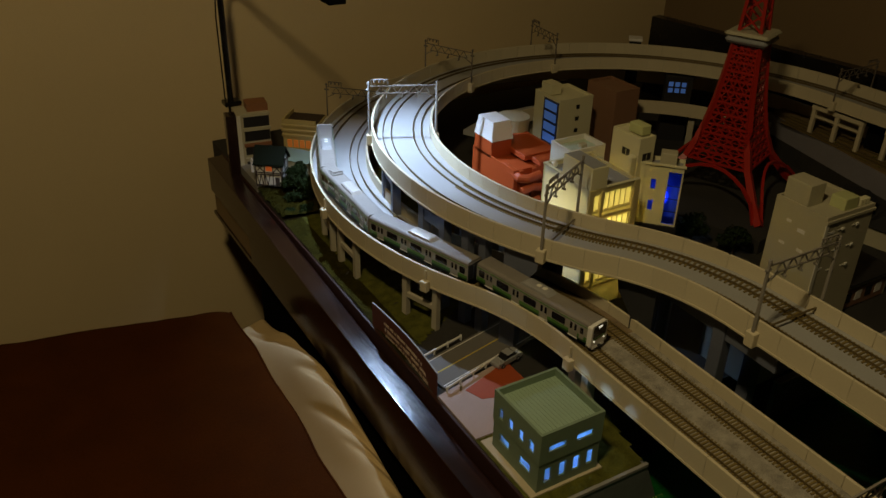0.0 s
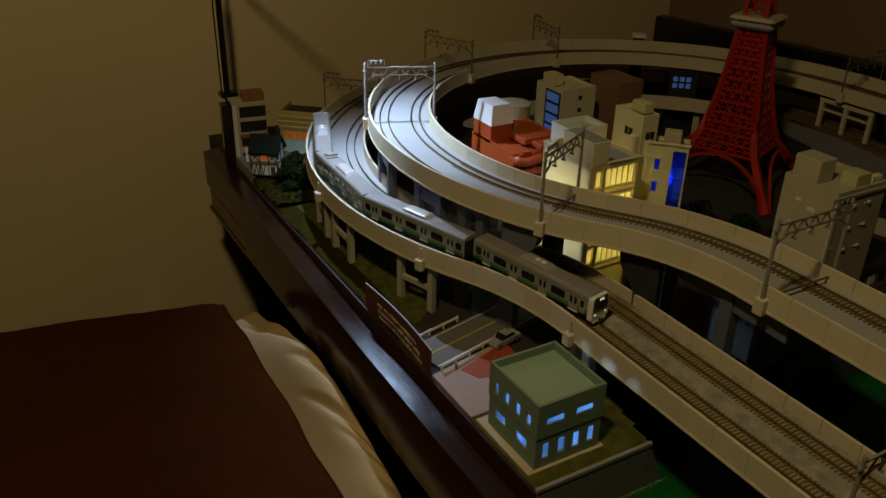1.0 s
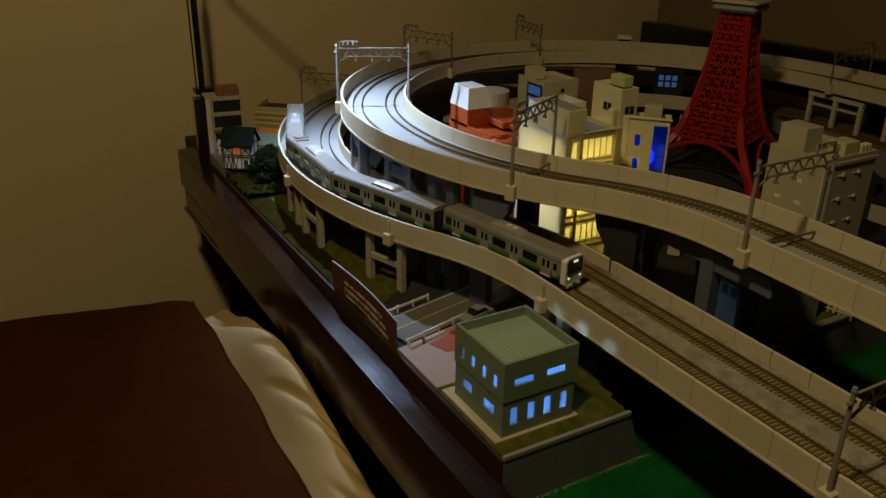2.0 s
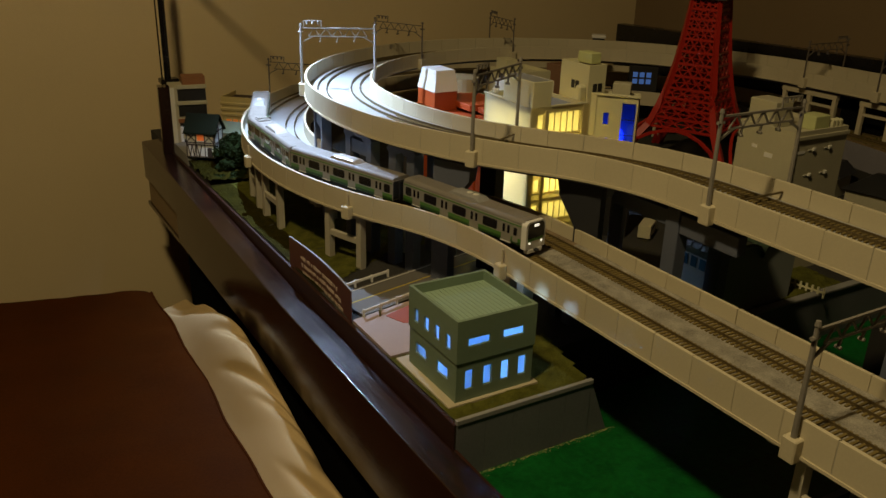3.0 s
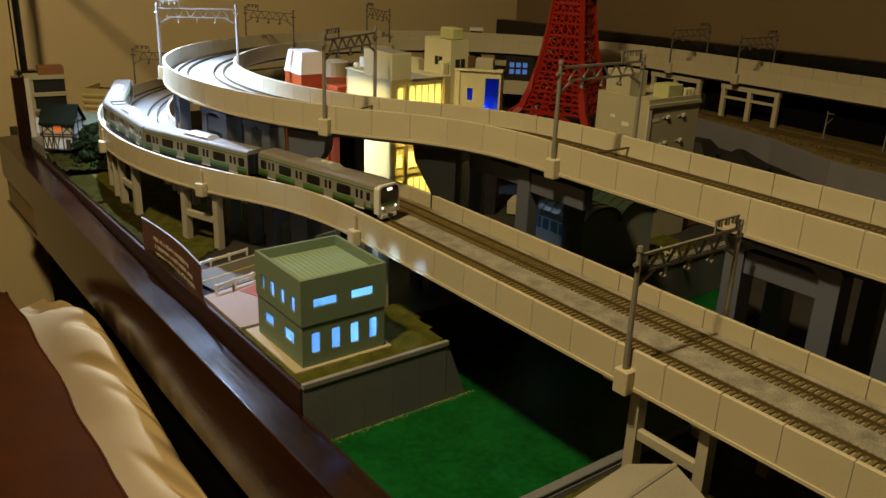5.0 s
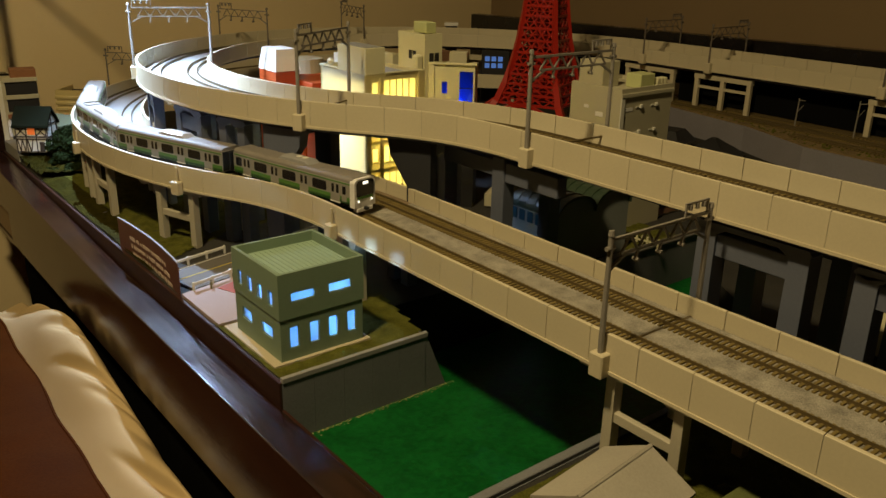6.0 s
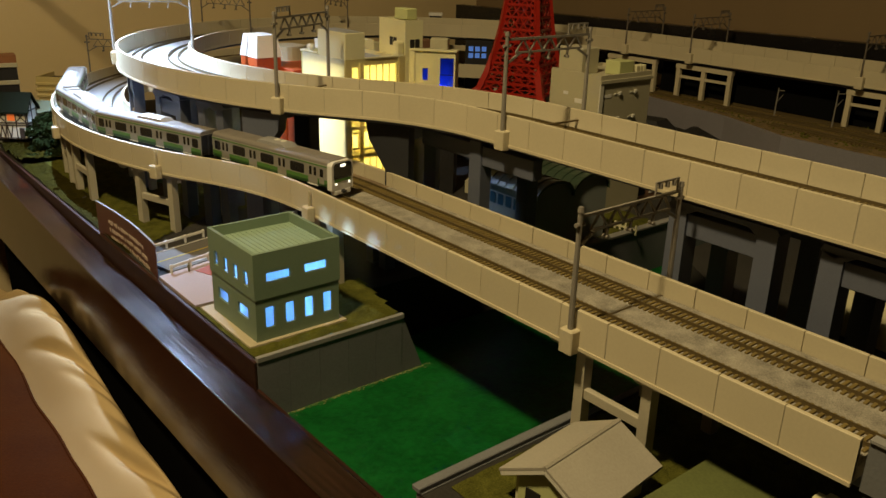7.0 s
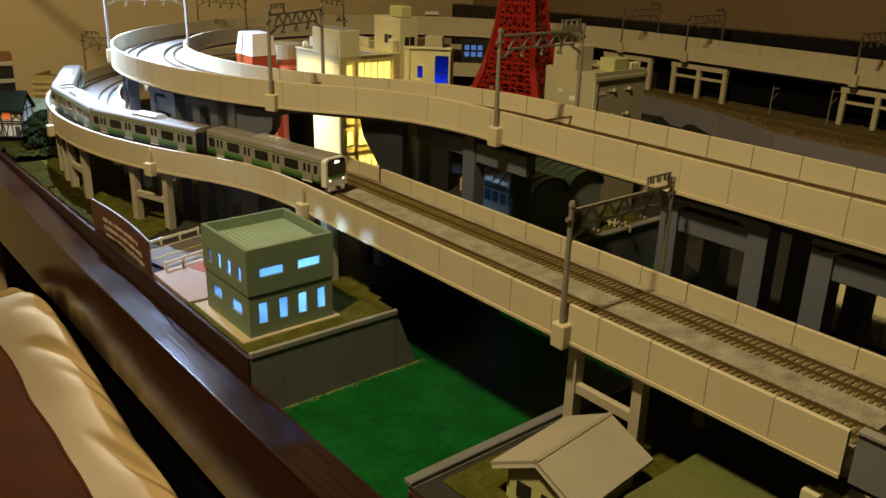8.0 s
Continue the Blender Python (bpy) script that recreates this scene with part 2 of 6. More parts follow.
def tube(bm, pts, r, n=8, r2=None):
    """A round bar along points."""
    pts = [Vector(p) for p in pts]
    rings = []
    for i, p in enumerate(pts):
        d = (pts[min(i + 1, len(pts) - 1)] - pts[max(i - 1, 0)]).normalized()
        side = d.cross((0, 0, 1)) if abs(d.z) < 0.95 else d.cross((1, 0, 0))
        side.normalize()
        up = side.cross(d)
        q = r + ((r2 if r2 is not None else r) - r) * i / max(1, len(pts) - 1)
        rings.append([bm.verts.new(p + q * (side * math.cos(2 * math.pi * k / n) + up * math.sin(2 * math.pi * k / n))) for k in range(n)])
    for a, b in zip(rings, rings[1:]):
        for k in range(n):
            bm.faces.new((a[k], a[(k + 1) % n], b[(k + 1) % n], b[k]))
    bm.faces.new(rings[0][::-1]), bm.faces.new(rings[-1])
    return bm


def bar(bm, p, q, w, h=None):
    """A square bar from p to q."""
    p, q, h = Vector(p), Vector(q), h or w
    d = (q - p).normalized()
    side = d.cross((0, 0, 1)) if abs(d.z) < 0.98 else Vector((1, 0, 0))
    side.normalize()
    up = side.cross(d)
    ends = [[bm.verts.new(c + side * sx * w / 2 + up * sz * h / 2) for sx, sz in ((-1, -1), (1, -1), (1, 1), (-1, 1))] for c in (p, q)]
    a, b = ends
    bm.faces.new(a[::-1]), bm.faces.new(b)
    for k in range(4):
        bm.faces.new((a[k], a[(k + 1) % 4], b[(k + 1) % 4], b[k]))
    return bm


def holed(bm, w, h, t, holes, m):
    """A wall w wide and h high, t thick towards +y, with rectangular holes (x0, x1, z0, z1), laid by the matrix m."""
    xs = sorted({0, w, *(v for a in holes for v in a[:2])})
    zs = sorted({0, h, *(v for a in holes for v in a[2:])})
    grid = {}

    def vert(i, j, k):
        if (i, j, k) not in grid:
            grid[i, j, k] = bm.verts.new(m @ Vector((xs[i], t * k, zs[j])))
        return grid[i, j, k]

    solid = {(i, j) for i in range(len(xs) - 1) for j in range(len(zs) - 1)
             if not any(a[0] <= xs[i] < a[1] and a[2] <= zs[j] < a[3] for a in holes)}
    for i, j in solid:
        for k in (0, 1):
            bm.faces.new([vert(*c, k) for c in ((i, j), (i + 1, j), (i + 1, j + 1), (i, j + 1))])
        for (a, b), c, d in (((i - 1, j), (i, j), (i, j + 1)), ((i + 1, j), (i + 1, j), (i + 1, j + 1)),
                             ((i, j - 1), (i, j), (i + 1, j)), ((i, j + 1), (i, j + 1), (i + 1, j + 1))):
            if (a, b) not in solid:
                bm.faces.new((vert(*c, 0), vert(*d, 0), vert(*d, 1), vert(*c, 1)))
    return bm


class Way:
    """A level line of straights and bends, by the arc length from its start."""

    def __init__(self, x, y, heading, pieces):
        self.legs, s, a = [], 0.0, radians(heading)
        for kind, length, radius in pieces:
            self.legs.append((s, length, x, y, a, radius if kind else 0))
            if kind:
                k = 1 / radius * kind
                x += (math.sin(a + k * length) - math.sin(a)) / k
                y -= (math.cos(a + k * length) - math.cos(a)) / k
                a += k * length
                self.legs[-1] = (s, length, *self.legs[-1][2:5], 1 / k)
            else:
                x, y = x + length * math.cos(a), y + length * math.sin(a)
            s += length
        self.length = s

    def at(self, s, off=0.0, z=0.0):
        """The place off units to the right of the line at s, and the heading in degrees."""
        for s0, length, x, y, a, r in self.legs:
            if s <= s0 + length or s0 == self.legs[-1][0]:
                d = s - s0
                if r:
                    x, y, a = x + (math.sin(a + d / r) - math.sin(a)) * r, y - (math.cos(a + d / r) - math.cos(a)) * r, a + d / r
                else:
                    x, y = x + d * math.cos(a), y + d * math.sin(a)
                return Vector((x + off * math.sin(a), y - off * math.cos(a), z)), math.degrees(a)

    def nearest(self, x, y, lo=0.0, hi=None):
        hi = hi or self.length
        steps = [lo + (hi - lo) * i / 1500 for i in range(1501)]
        return min(steps, key=lambda s: (self.at(s)[0] - Vector((x, y, 0))).length)

    def sweep(self, bm, s0, s1, outline, step=0.2, rise=lambda s: 0.0):
        """The outline [(off, z), ...] carried along from s0 to s1, closed at both ends."""
        n = max(1, math.ceil((s1 - s0) / step))
        rings = []
        for i in range(n + 1):
            s = s0 + (s1 - s0) * i / n
            rings.append([bm.verts.new(self.at(s, o, z + rise(s))[0]) for o, z in outline])
        k = len(outline)
        for a, b in zip(rings, rings[1:]):
            for j in range(k):
                bm.faces.new((a[j], a[(j + 1) % k], b[(j + 1) % k], b[j]))
        bm.faces.new(rings[0]), bm.faces.new(rings[-1][::-1])
        return bm


def rect(o0, o1, z0, z1):
    return [(o0, z0), (o1, z0), (o1, z1), (o0, z1)]


# ---------------------------------------------------------------- the room
BACK, RIGHT = 15.2, 16.4
part("wall_north", boxed(-46, RIGHT + 1, BACK, BACK + 1.5, -14, 34), WALLPAPER, label="plain cream wallpaper wall behind the layout")
part("wall_east", boxed(RIGHT, RIGHT + 1.5, -46, BACK, -14, 34), WALLPAPER_DIM, label="textured wallpaper wall, darkened for the dim light on it")
# Unseen sides of the room, made dark so less light bounces back.
part("wall_west", boxed(-47.5, -46, -46, BACK, -14, 34), UNSEEN_DARK, label="unseen wall kept dark to cut bounced light")
part("wall_south", boxed(-46, RIGHT + 1, -47.5, -46, -14, 34), UNSEEN_DARK, label="unseen wall kept dark to cut bounced light")
part("ceiling", boxed(-47.5, RIGHT + 1.5, -47.5, BACK + 1.5, 34, 35), UNSEEN_DARK, label="unseen ceiling kept dark to cut bounced light")
part("floor", boxed(-47.5, RIGHT + 1.5, -47.5, BACK + 1.5, -15, -14), FLOOR_WOOD, label="unseen wooden floor kept dark to cut bounced light")
for o in list(scene.objects):
    if o.type == "MESH":
        tagged(o, kind="structure", category=o.name.split("_")[0])

# dark board standing along the far wall
panel = thing("dark_wall_board", label="long black lacquered board along the far wall", category="board")
p0, p1 = Vector((13.2, 12.5, 0)), Vector((15.7, -4, 0))
d = (p1 - p0).normalized()
q = Vector((-d.y, d.x, 0)) * 0.35
part("panel", prism(B(), [tuple(v.xy) for v in (p0, p1, p1 + q, p0 + q)], -1.0, 2.36), SATIN, panel)
part("backboard", boxed(13.0, 13.1, -8, 4.6, 0.95, 1.66), MATT_BLACK, panel, "matt black board behind the trestles")

# ---------------------------------------------------------------- layout base
base = tagged(part("layout_base", prism(B(), [(-0.15, -0.25), (1.65, -0.25), (1.8, 0.6), (4.9, 0.6), (4.95, 0.06), (16.1, 0.06), (16.1, 14.5), (-0.15, 14.5)], -1.3, -0.03), EARTH),
              "dark earth-coloured model railway baseboard", "baseboard", kind="structure")
south = tagged(part("layout_base_south", prism(B(), [(-0.15, -9.5), (16.1, -9.5), (16.1, -0.7), (6.4, -0.9), (5.5, -2.2), (5.1, -3.12), (3.6, -3.121), (-0.15, -3.12)], -1.3, -0.03), EARTH), "dark earth-coloured baseboard beyond the river", "baseboard", kind="structure")
for y0, y1, z1 in ((-9.5, -3.121, -0.035), (-3.12, -0.311, -0.36), (-0.31, 13.6, -0.035)):
    tagged(part("side_board", boxed(-0.2, -0.15, y0, y1, -1.6, z1, bevel=0.008), BOARD_WOOD), "brown wooden side board of the layout" if z1 > -0.1 else "low brown wooden side board along the river", "board", kind="structure")
river = tagged(part("water", boxed(-0.15, 16.0, -3.4, 0.4, -1.0, -0.77), WATER), "glossy dark green resin river", "water", kind="structure")


def tuft_sheet(name, pts, z, label, material=GRASS, seed=1, amp=0.03, step=0.06):
    """Uneven ground cover over a rectangle-bounded polygon."""
    rnd = random.Random(seed)
    xs, ys = [p[0] for p in pts], [p[1] for p in pts]
    bm = B()
    nx, ny = int((max(xs) - min(xs)) / step) + 1, int((max(ys) - min(ys)) / step) + 1
    v = {}

    def inside(x, y):
        c, j = False, len(pts) - 1
        for i in range(len(pts)):
            (xi, yi), (xj, yj) = pts[i], pts[j]
            if (yi > y) != (yj > y) and x < (xj - xi) * (y - yi) / (yj - yi) + xi:
                c = not c
            j = i
        return c

    def at(i, j):
        if (i, j) not in v:
            x, y = min(xs) + i * step, min(ys) + j * step
            h = amp * (0.5 + noise.noise((x * 2.2, y * 2.2, seed)) + 0.6 * noise.noise((x * 9, y * 9, seed))) + rnd.uniform(0, amp * 0.5)
            v[i, j] = bm.verts.new((x, y, z + h))
        return v[i, j]

    for i in range(nx):
        for j in range(ny):
            if inside(min(xs) + (i + 0.5) * step, min(ys) + (j + 0.5) * step):
                bm.faces.new((at(i, j), at(i + 1, j), at(i + 1, j + 1), at(i, j + 1)))
    return tagged(part(name, bm, material), label, "ground cover", kind="stuff")


tuft_sheet("grass", [(0.27, 3.8), (1.5, 4.5), (3.2, 4.5), (3.2, 9.2), (0.27, 9.2)], -0.03, "patchy olive static grass under the viaducts", seed=2)
tuft_sheet("grass", [(-0.15, 3.55), (0.27, 3.8), (0.27, 9.2), (-0.15, 9.2)], -0.03, "static grass along the layout's edge, darkened against the desk lamp", GRASS_DIMMED, seed=7)
tuft_sheet("grass", [(-0.15, 9.2), (3.0, 9.2), (3.0, 12.0), (-0.15, 12.0)], 0.0, "static grass on a low bank, darkened against the desk lamp", GRASS_DIMMED, seed=3, amp=0.09)
tuft_sheet("grass", [(-0.16, -0.26), (1.72, -0.26), (1.95, 0.9), (1.15, 1.4), (-0.16, 1.4)], -0.022, "dry olive grass round the green building", seed=4, amp=0.02)
tuft_sheet("grass", [(0.1, -5.9), (2.9, -5.9), (2.9, -3.2), (0.1, -3.2)], -0.03, "dry olive grass on the near river bank", seed=5)
tuft_sheet("grass", [(5.2, 0.15), (7.2, 0.15), (7.2, 1.0), (5.2, 1.0)], -0.02, "olive grass behind the quay wall", seed=6)

# raised yard under the far side of the upper viaduct
YARD = [(13.0, 7.5), (12.2, 4.1), (11.75, 2.0), (11.0, 0.3), (10.9, -1.2), (10.9, -8), (16.1, -8), (16.1, 7.5)]
tagged(part("raised_yard", prism(B(), YARD, -1.2, 0.42), EARTH), "dark earth body of the raised model yard", "terrace", kind="structure")
tagged(part("yard_retaining_wall", prism(B(), YARD, 0.42, 0.92), WALL_GREY), "purple-grey retaining wall of the raised model yard", "wall", kind="structure")
yard = tagged(part("yard_ballast", prism(B(), [(x + (0.08 if x < 14 else -0.05), y) for x, y in YARD], 0.92, 0.95), YARD_EARTH), "golden brown earth on the raised yard", "ballast", kind="structure")


def siding(x0, y0, x1, y1):
    tr = thing("track", (x0, y0, 0.952), math.degrees(math.atan2(y1 - y0, x1 - x0)), "weathered brown siding track on the raised yard", "track", "tracks")
    long = math.hypot(x1 - x0, y1 - y0)
    for y in (-0.0865, 0.0865):
        part("rail", boxed(0, long, y - 0.008, y + 0.008, 0.012, 0.05), RAIL_STEEL, tr)
    bm = B()
    for i in range(int(long / 0.075)):
        box(bm, 0.075 * i, 0.075 * i + 0.035, -0.15, 0.15, 0.0, 0.02)
    tagged(part("sleeper_bed", bm, SLEEPER, tr, "row of brown wooden sleepers"), kind="stuff")


siding(11.5, -7.2, 12.75, 6.8)
siding(11.95, -7.2, 12.2, 2.5)
siding(12.35, -7.2, 13.1, 6.9)
siding(12.75, -7.2, 12.62, 1.2)
siding(11.2, -7.2, 11.62, 0.9)
rnd, bm = random.Random(31), B()
for i in range(2600):
    x, y = rnd.uniform(11.1, 13.2), rnd.uniform(-7.5, 6.8)
    if x < 0.12 + np.interp(y, (-1.2, 0.3, 2.0, 4.1, 7.5), (10.9, 11.0, 11.75, 12.2, 13.0)) or noise.noise((x * 1.3, y * 0.5, 8)) < -0.1:
        continue
    q, z = rnd.uniform(0.012, 0.04), 0.95
    tip = bm.verts.new((x + rnd.uniform(-q, q), y + rnd.uniform(-q, q), z + q * rnd.uniform(0.5, 1.5)))
    foot = [bm.verts.new((x + q * math.cos(a), y + q * math.sin(a), z)) for a in (0.3, 2.4, 4.5)]
    for k in range(3):
        bm.faces.new((foot[k], foot[(k + 1) % 3], tip))
tagged(part("yard_weeds", bm, GRASS), "tufts of olive weeds between the yard tracks", "weeds", kind="stuff")
for x, y, r0, top in ((11.02, 2.2, 0.42, 0.78), (11.3, 3.5, 0.36, 0.70)):
    hut = thing("dark_roofed_hut", (x, y, -0.03), 12, "small model hut with a black roof below the yard wall", "hut", "yard huts")
    part("wall", boxed(-r0, r0, -r0, r0, 0, 0.45), GREY_BLD, hut)
    bm = B()
    ring0 = [bm.verts.new(v) for v in ((-r0 - 0.08, -r0 - 0.08, 0.45), (r0 + 0.08, -r0 - 0.08, 0.45), (r0 + 0.08, r0 + 0.08, 0.45), (-r0 - 0.08, r0 + 0.08, 0.45))]
    k = 0.05 if top > 0.75 else 0.25
    ring1 = [bm.verts.new(v) for v in ((-k, -k, top), (k, -k, top), (k, k, top), (-k, k, top))]
    bm.faces.new(ring0), bm.faces.new(ring1)
    for i in range(4):
        bm.faces.new((ring0[i], ring0[(i + 1) % 4], ring1[(i + 1) % 4], ring1[i]))
    part("roof", bm, BLACK, hut, "black hipped roof")
for x, y, h in ((12.35, 1.25, 0.62), (12.5, 0.1, 0.72), (12.3, -1.2, 0.7)):
    mastg = thing("yard_mast", (x, y, 0.95), 0, "thin grey mast with a short arm in the yard", "mast", "yard masts")
    part("pole", tube(B(), [(0, 0, 0), (0.02, 0, h)], 0.016, 6, 0.011), MAST, mastg)
    part("arm", tube(B(), [(0.02, 0, h * 0.92), (-0.04, -0.16, h * 0.96)], 0.009, 5), MAST, mastg)
    part("stay", tube(B(), [(0.015, 0, h * 0.55), (-0.02, -0.13, h * 0.8)], 0.007, 5), MAST, mastg)

# river walls
quay = thing("quay_wall", label="grey concrete quay wall of the river, leaning at its end", category="wall", kind="structure")
bm = B()
low = [(-0.17, -0.31), (2.1, -0.31), (2.4, 3.0), (-0.17, 3.0)]
top = [(-0.17, -0.31), (1.75, -0.31), (2.1, 3.0), (-0.17, 3.0)]
a, b = [bm.verts.new((x, y, -0.9)) for x, y in low], [bm.verts.new((x, y, -0.04)) for x, y in top]
bm.faces.new(a), bm.faces.new(b)
for i in range(4):
    bm.faces.new((a[i], a[(i + 1) % 4], b[(i + 1) % 4], b[i]))
part("wall_face", bm, CONCRETE, quay)
part("coping", boxed(-0.17, 1.76, -0.325, -0.27, -0.05, 0.012, bevel=0.006), CAP, quay)
for i in range(5):
    part("panel", boxed(-0.165 + 0.38 * i, 0.2125 + 0.38 * i, -0.314, -0.3105, -0.8, -0.052), CONCRETE, quay)
bm, rnd = B(), random.Random(77)
for i in range(420):
    x = rnd.uniform(-0.15, 2.15)
    y = -0.325 - abs(rnd.gauss(0, 0.012)) - (0.06 * rnd.random() ** 4)
    q = rnd.uniform(0.003, 0.011)
    p = Vector((x, y, -0.768))
    tip = bm.verts.new(p + Vector((0, 0, q * 0.8)))
    foot = [bm.verts.new(p + Vector((q * math.cos(a), q * math.sin(a), 0))) for a in (0.3, 2.2, 4.4)]
    for k in range(3):
        bm.faces.new((foot[k], foot[(k + 1) % 3], tip))
tagged(part("froth", bm, mat("pale_scatter", (0.34, 0.32, 0.14), 0.9)), "pale yellowish scatter along the foot of the quay", "scatter", kind="stuff")
quay_b = thing("quay_wall", label="grey concrete quay wall across the river bank", category="wall", kind="structure")
part("wall_face", boxed(-0.15, 3.6, -3.13, -3.06, -0.9, -0.02), CONCRETE, quay_b)
part("coping", boxed(-0.17, 1.85, -3.12, -3.02, -0.02, 0.03, bevel=0.008), CONCRETE, quay_b)
quay_c = thing("quay_wall", label="blue-grey quay wall beneath the upper viaduct", category="wall", kind="structure")
part("wall_face", boxed(4.9, 16, 0.03, 0.12, -0.9, -0.01), CONCRETE, quay_c)
part("coping", boxed(4.9, 16, 0.0, 0.13, -0.01, 0.03, bevel=0.008), CAP, quay_c)

# road and pavement behind the green building
slant = 13.0
road = tagged(part("road", boxed(-0.4, 3.5, -0.42, 0.36, -0.03, 0.0), ROAD, at=(0.35, 3.0, 0.012), turn=slant), "grey two-lane model road", "road", kind="structure")
for o, w, m, n in ((-0.34, 0.014, WHITE, "road_line"), (0.30, 0.014, WHITE, "road_line"), (-0.02, 0.018, YELLOW, "road_line")):
    tagged(part(n, boxed(-0.38, 2.4, o, o + w, 0.0, 0.004), m, road, "yellow centre line" if m is YELLOW else "white edge line"))
pave = tagged(part("pavement", prism(B(), [(-0.15, 1.3), (1.3, 1.3), (1.3, 2.72), (-0.15, 2.42)], -0.03, 0.02), PINK), "pale pinkish model pavement", "pavement", kind="structure")
tagged(part("pavement", prism(B(), [(0.42, 2.02), (1.3, 1.75), (1.3, 2.66), (0.3, 2.33)], 0.02, 0.026), RED_PAVE), "brick-red paved yard", "pavement", kind="structure")


def guard_rail(at, turn, length):
    g = thing("guard_rail", at, turn, "white plastic guard rail along the road", "guard rail", "guard rails")
    part("beam", boxed(0, length, -0.012, 0.012, 0.07, 0.11, bevel=0.004), WHITE, g)
    n = int(length / 0.3)
    post = None
    for i in range(n + 1):
        at_post = (0.02 + (length - 0.04) * i / n, 0, 0)
        if post:
            again(post, at_post, parent=g)
        else:
            post = part("post", boxed(-0.014, 0.014, -0.016, 0.016, 0, 0.12, bevel=0.004), WHITE, g, at=at_post)
    return g


guard_rail((0.02, 3.335, 0.0), slant, 0.98)
guard_rail((0.0, 2.42, 0.02), slant + 2, 1.25)

# tiny figure by the rail: one plain mesh
bm = B()
tube(bm, [(0, 0, 0), (0, 0, 0.06)], 0.012, 6, 0.016)
tube(bm, [(0, 0, 0.06), (0, 0, 0.1)], 0.02, 6, 0.014)
bmesh.ops.create_icosphere(bm, subdivisions=1, radius=0.013, matrix=Matrix.Translation((0, 0, 0.116)))
tagged(part("figurine", bm, mat("figurine_olive", (0.16, 0.14, 0.05), 0.6), at=(0.23, 2.36, 0.02)), "tiny olive painted plastic figurine on the pavement", "figurine")


# ---------------------------------------------------------------- viaducts
LOWER = Way(1.43, -9.5, 90, [(0, 10.85, 0), (1, radians(27) * 4.5, 4.5), (-1, radians(207) * 7.4, 7.4), (0, 18, 0)])
UPPER = Way(2.92, -9.5, 90, [(0, 9.25, 0), (1, radians(37.5) * 3.1, 3.1), (-1, radians(217.5) * 6.4, 6.4), (0, 15, 0)])
WIDE, LOW_TOP, HIGH_TOP = 1.28, 1.24, 2.33
TRACKS = (0.323, 0.957)


def high_rise(s):
    return -0.16 * min(1, max(0, (s - 16) / 16))


def flat_rise(s):
    return 0.0


def viaduct(name, way, top, s0, s1, zones, rise, label, inner_drop=0.0, sunk=0.0):
    """zones: [(from, to, surface material), ...] of the deck."""
    v = thing(name, label=label, category="viaduct")
    part("deck", way.sweep(B(), s0, s1, [(0.05, top - 0.34), (WIDE - 0.05, top - 0.34), (WIDE - 0.02, top - 0.23 - sunk), (0.02, top - 0.23 - sunk)], 0.2, rise), PLASTIC_PIER, v)
    part("soffit", way.sweep(B(), s0, s1, rect(0.16, WIDE - 0.16, top - 0.44, top - 0.342), 0.3, rise), PLASTIC_BLUEGREY, v, "blue-grey girder underside")
    for a, b, m in zones:
        part("track_bed", way.sweep(B(), a, b, rect(0.06, WIDE - 0.06, top - 0.228 - sunk, top - (0.215 if m is SLAB else 0.18) - sunk), 0.15, rise), m, v)
    panel_w = 0.53
    for off, nm in ((0.0, "outer"), (WIDE, "inner")):
        sgn = 1 if nm == "outer" else -1
        t = 0.045
        k, s = 0, s0
        while s < s1 - 0.05:
            e = min(s + panel_w, s1)
            gap = 0.013 if k % 4 == 3 else 0.008
            o0, o1 = sorted((off, off + sgn * t))
            up = top - (inner_drop if nm == "inner" else 0)
            mid = [(o0, top - 0.34), (o1, top - 0.34), (o1, up - 0.004), (o1 - 0.006, up), (o0 + 0.006, up), (o0, up - 0.004)]
            part("wall_panel", way.sweep(B(), s, e - gap, mid, 0.18, rise), PLASTIC_BEIGE, v)
            s, k = e, k + 1
        o0, o1 = sorted((off - sgn * 0.012, off + sgn * 0.02))
        part("sill", way.sweep(B(), s0, s1, rect(o0, o1, top - 0.365, top - 0.335), 0.2, rise), PLASTIC_BEIGE, v)
        o0, o1 = sorted((off + sgn * 0.006, off + sgn * 0.03))
        part("wall_core", way.sweep(B(), s0, s1, rect(o0, o1, top - 0.33, top - 0.012 - (inner_drop if nm == "inner" else 0)), 0.2, rise), PLASTIC_PIER, v)
    return v


LOW_S0 = 3.8
low_v = viaduct("viaduct", LOWER, LOW_TOP, LOW_S0, LOWER.length - 4,
                [(LOW_S0, 10.72, BALLAST_GREY), (10.72, 13.75, BALLAST_BROWN), (13.75, LOWER.length - 4, SLAB)], flat_rise,
                "lower beige plastic double-track viaduct in an S-bend")
high_v = viaduct("viaduct", UPPER, HIGH_TOP, 0.5, UPPER.length - 0.5, [(0.5, UPPER.length - 0.5, SLAB)], high_rise,
                 "upper beige plastic double-track viaduct curving round the town", 0.06, 0.075)


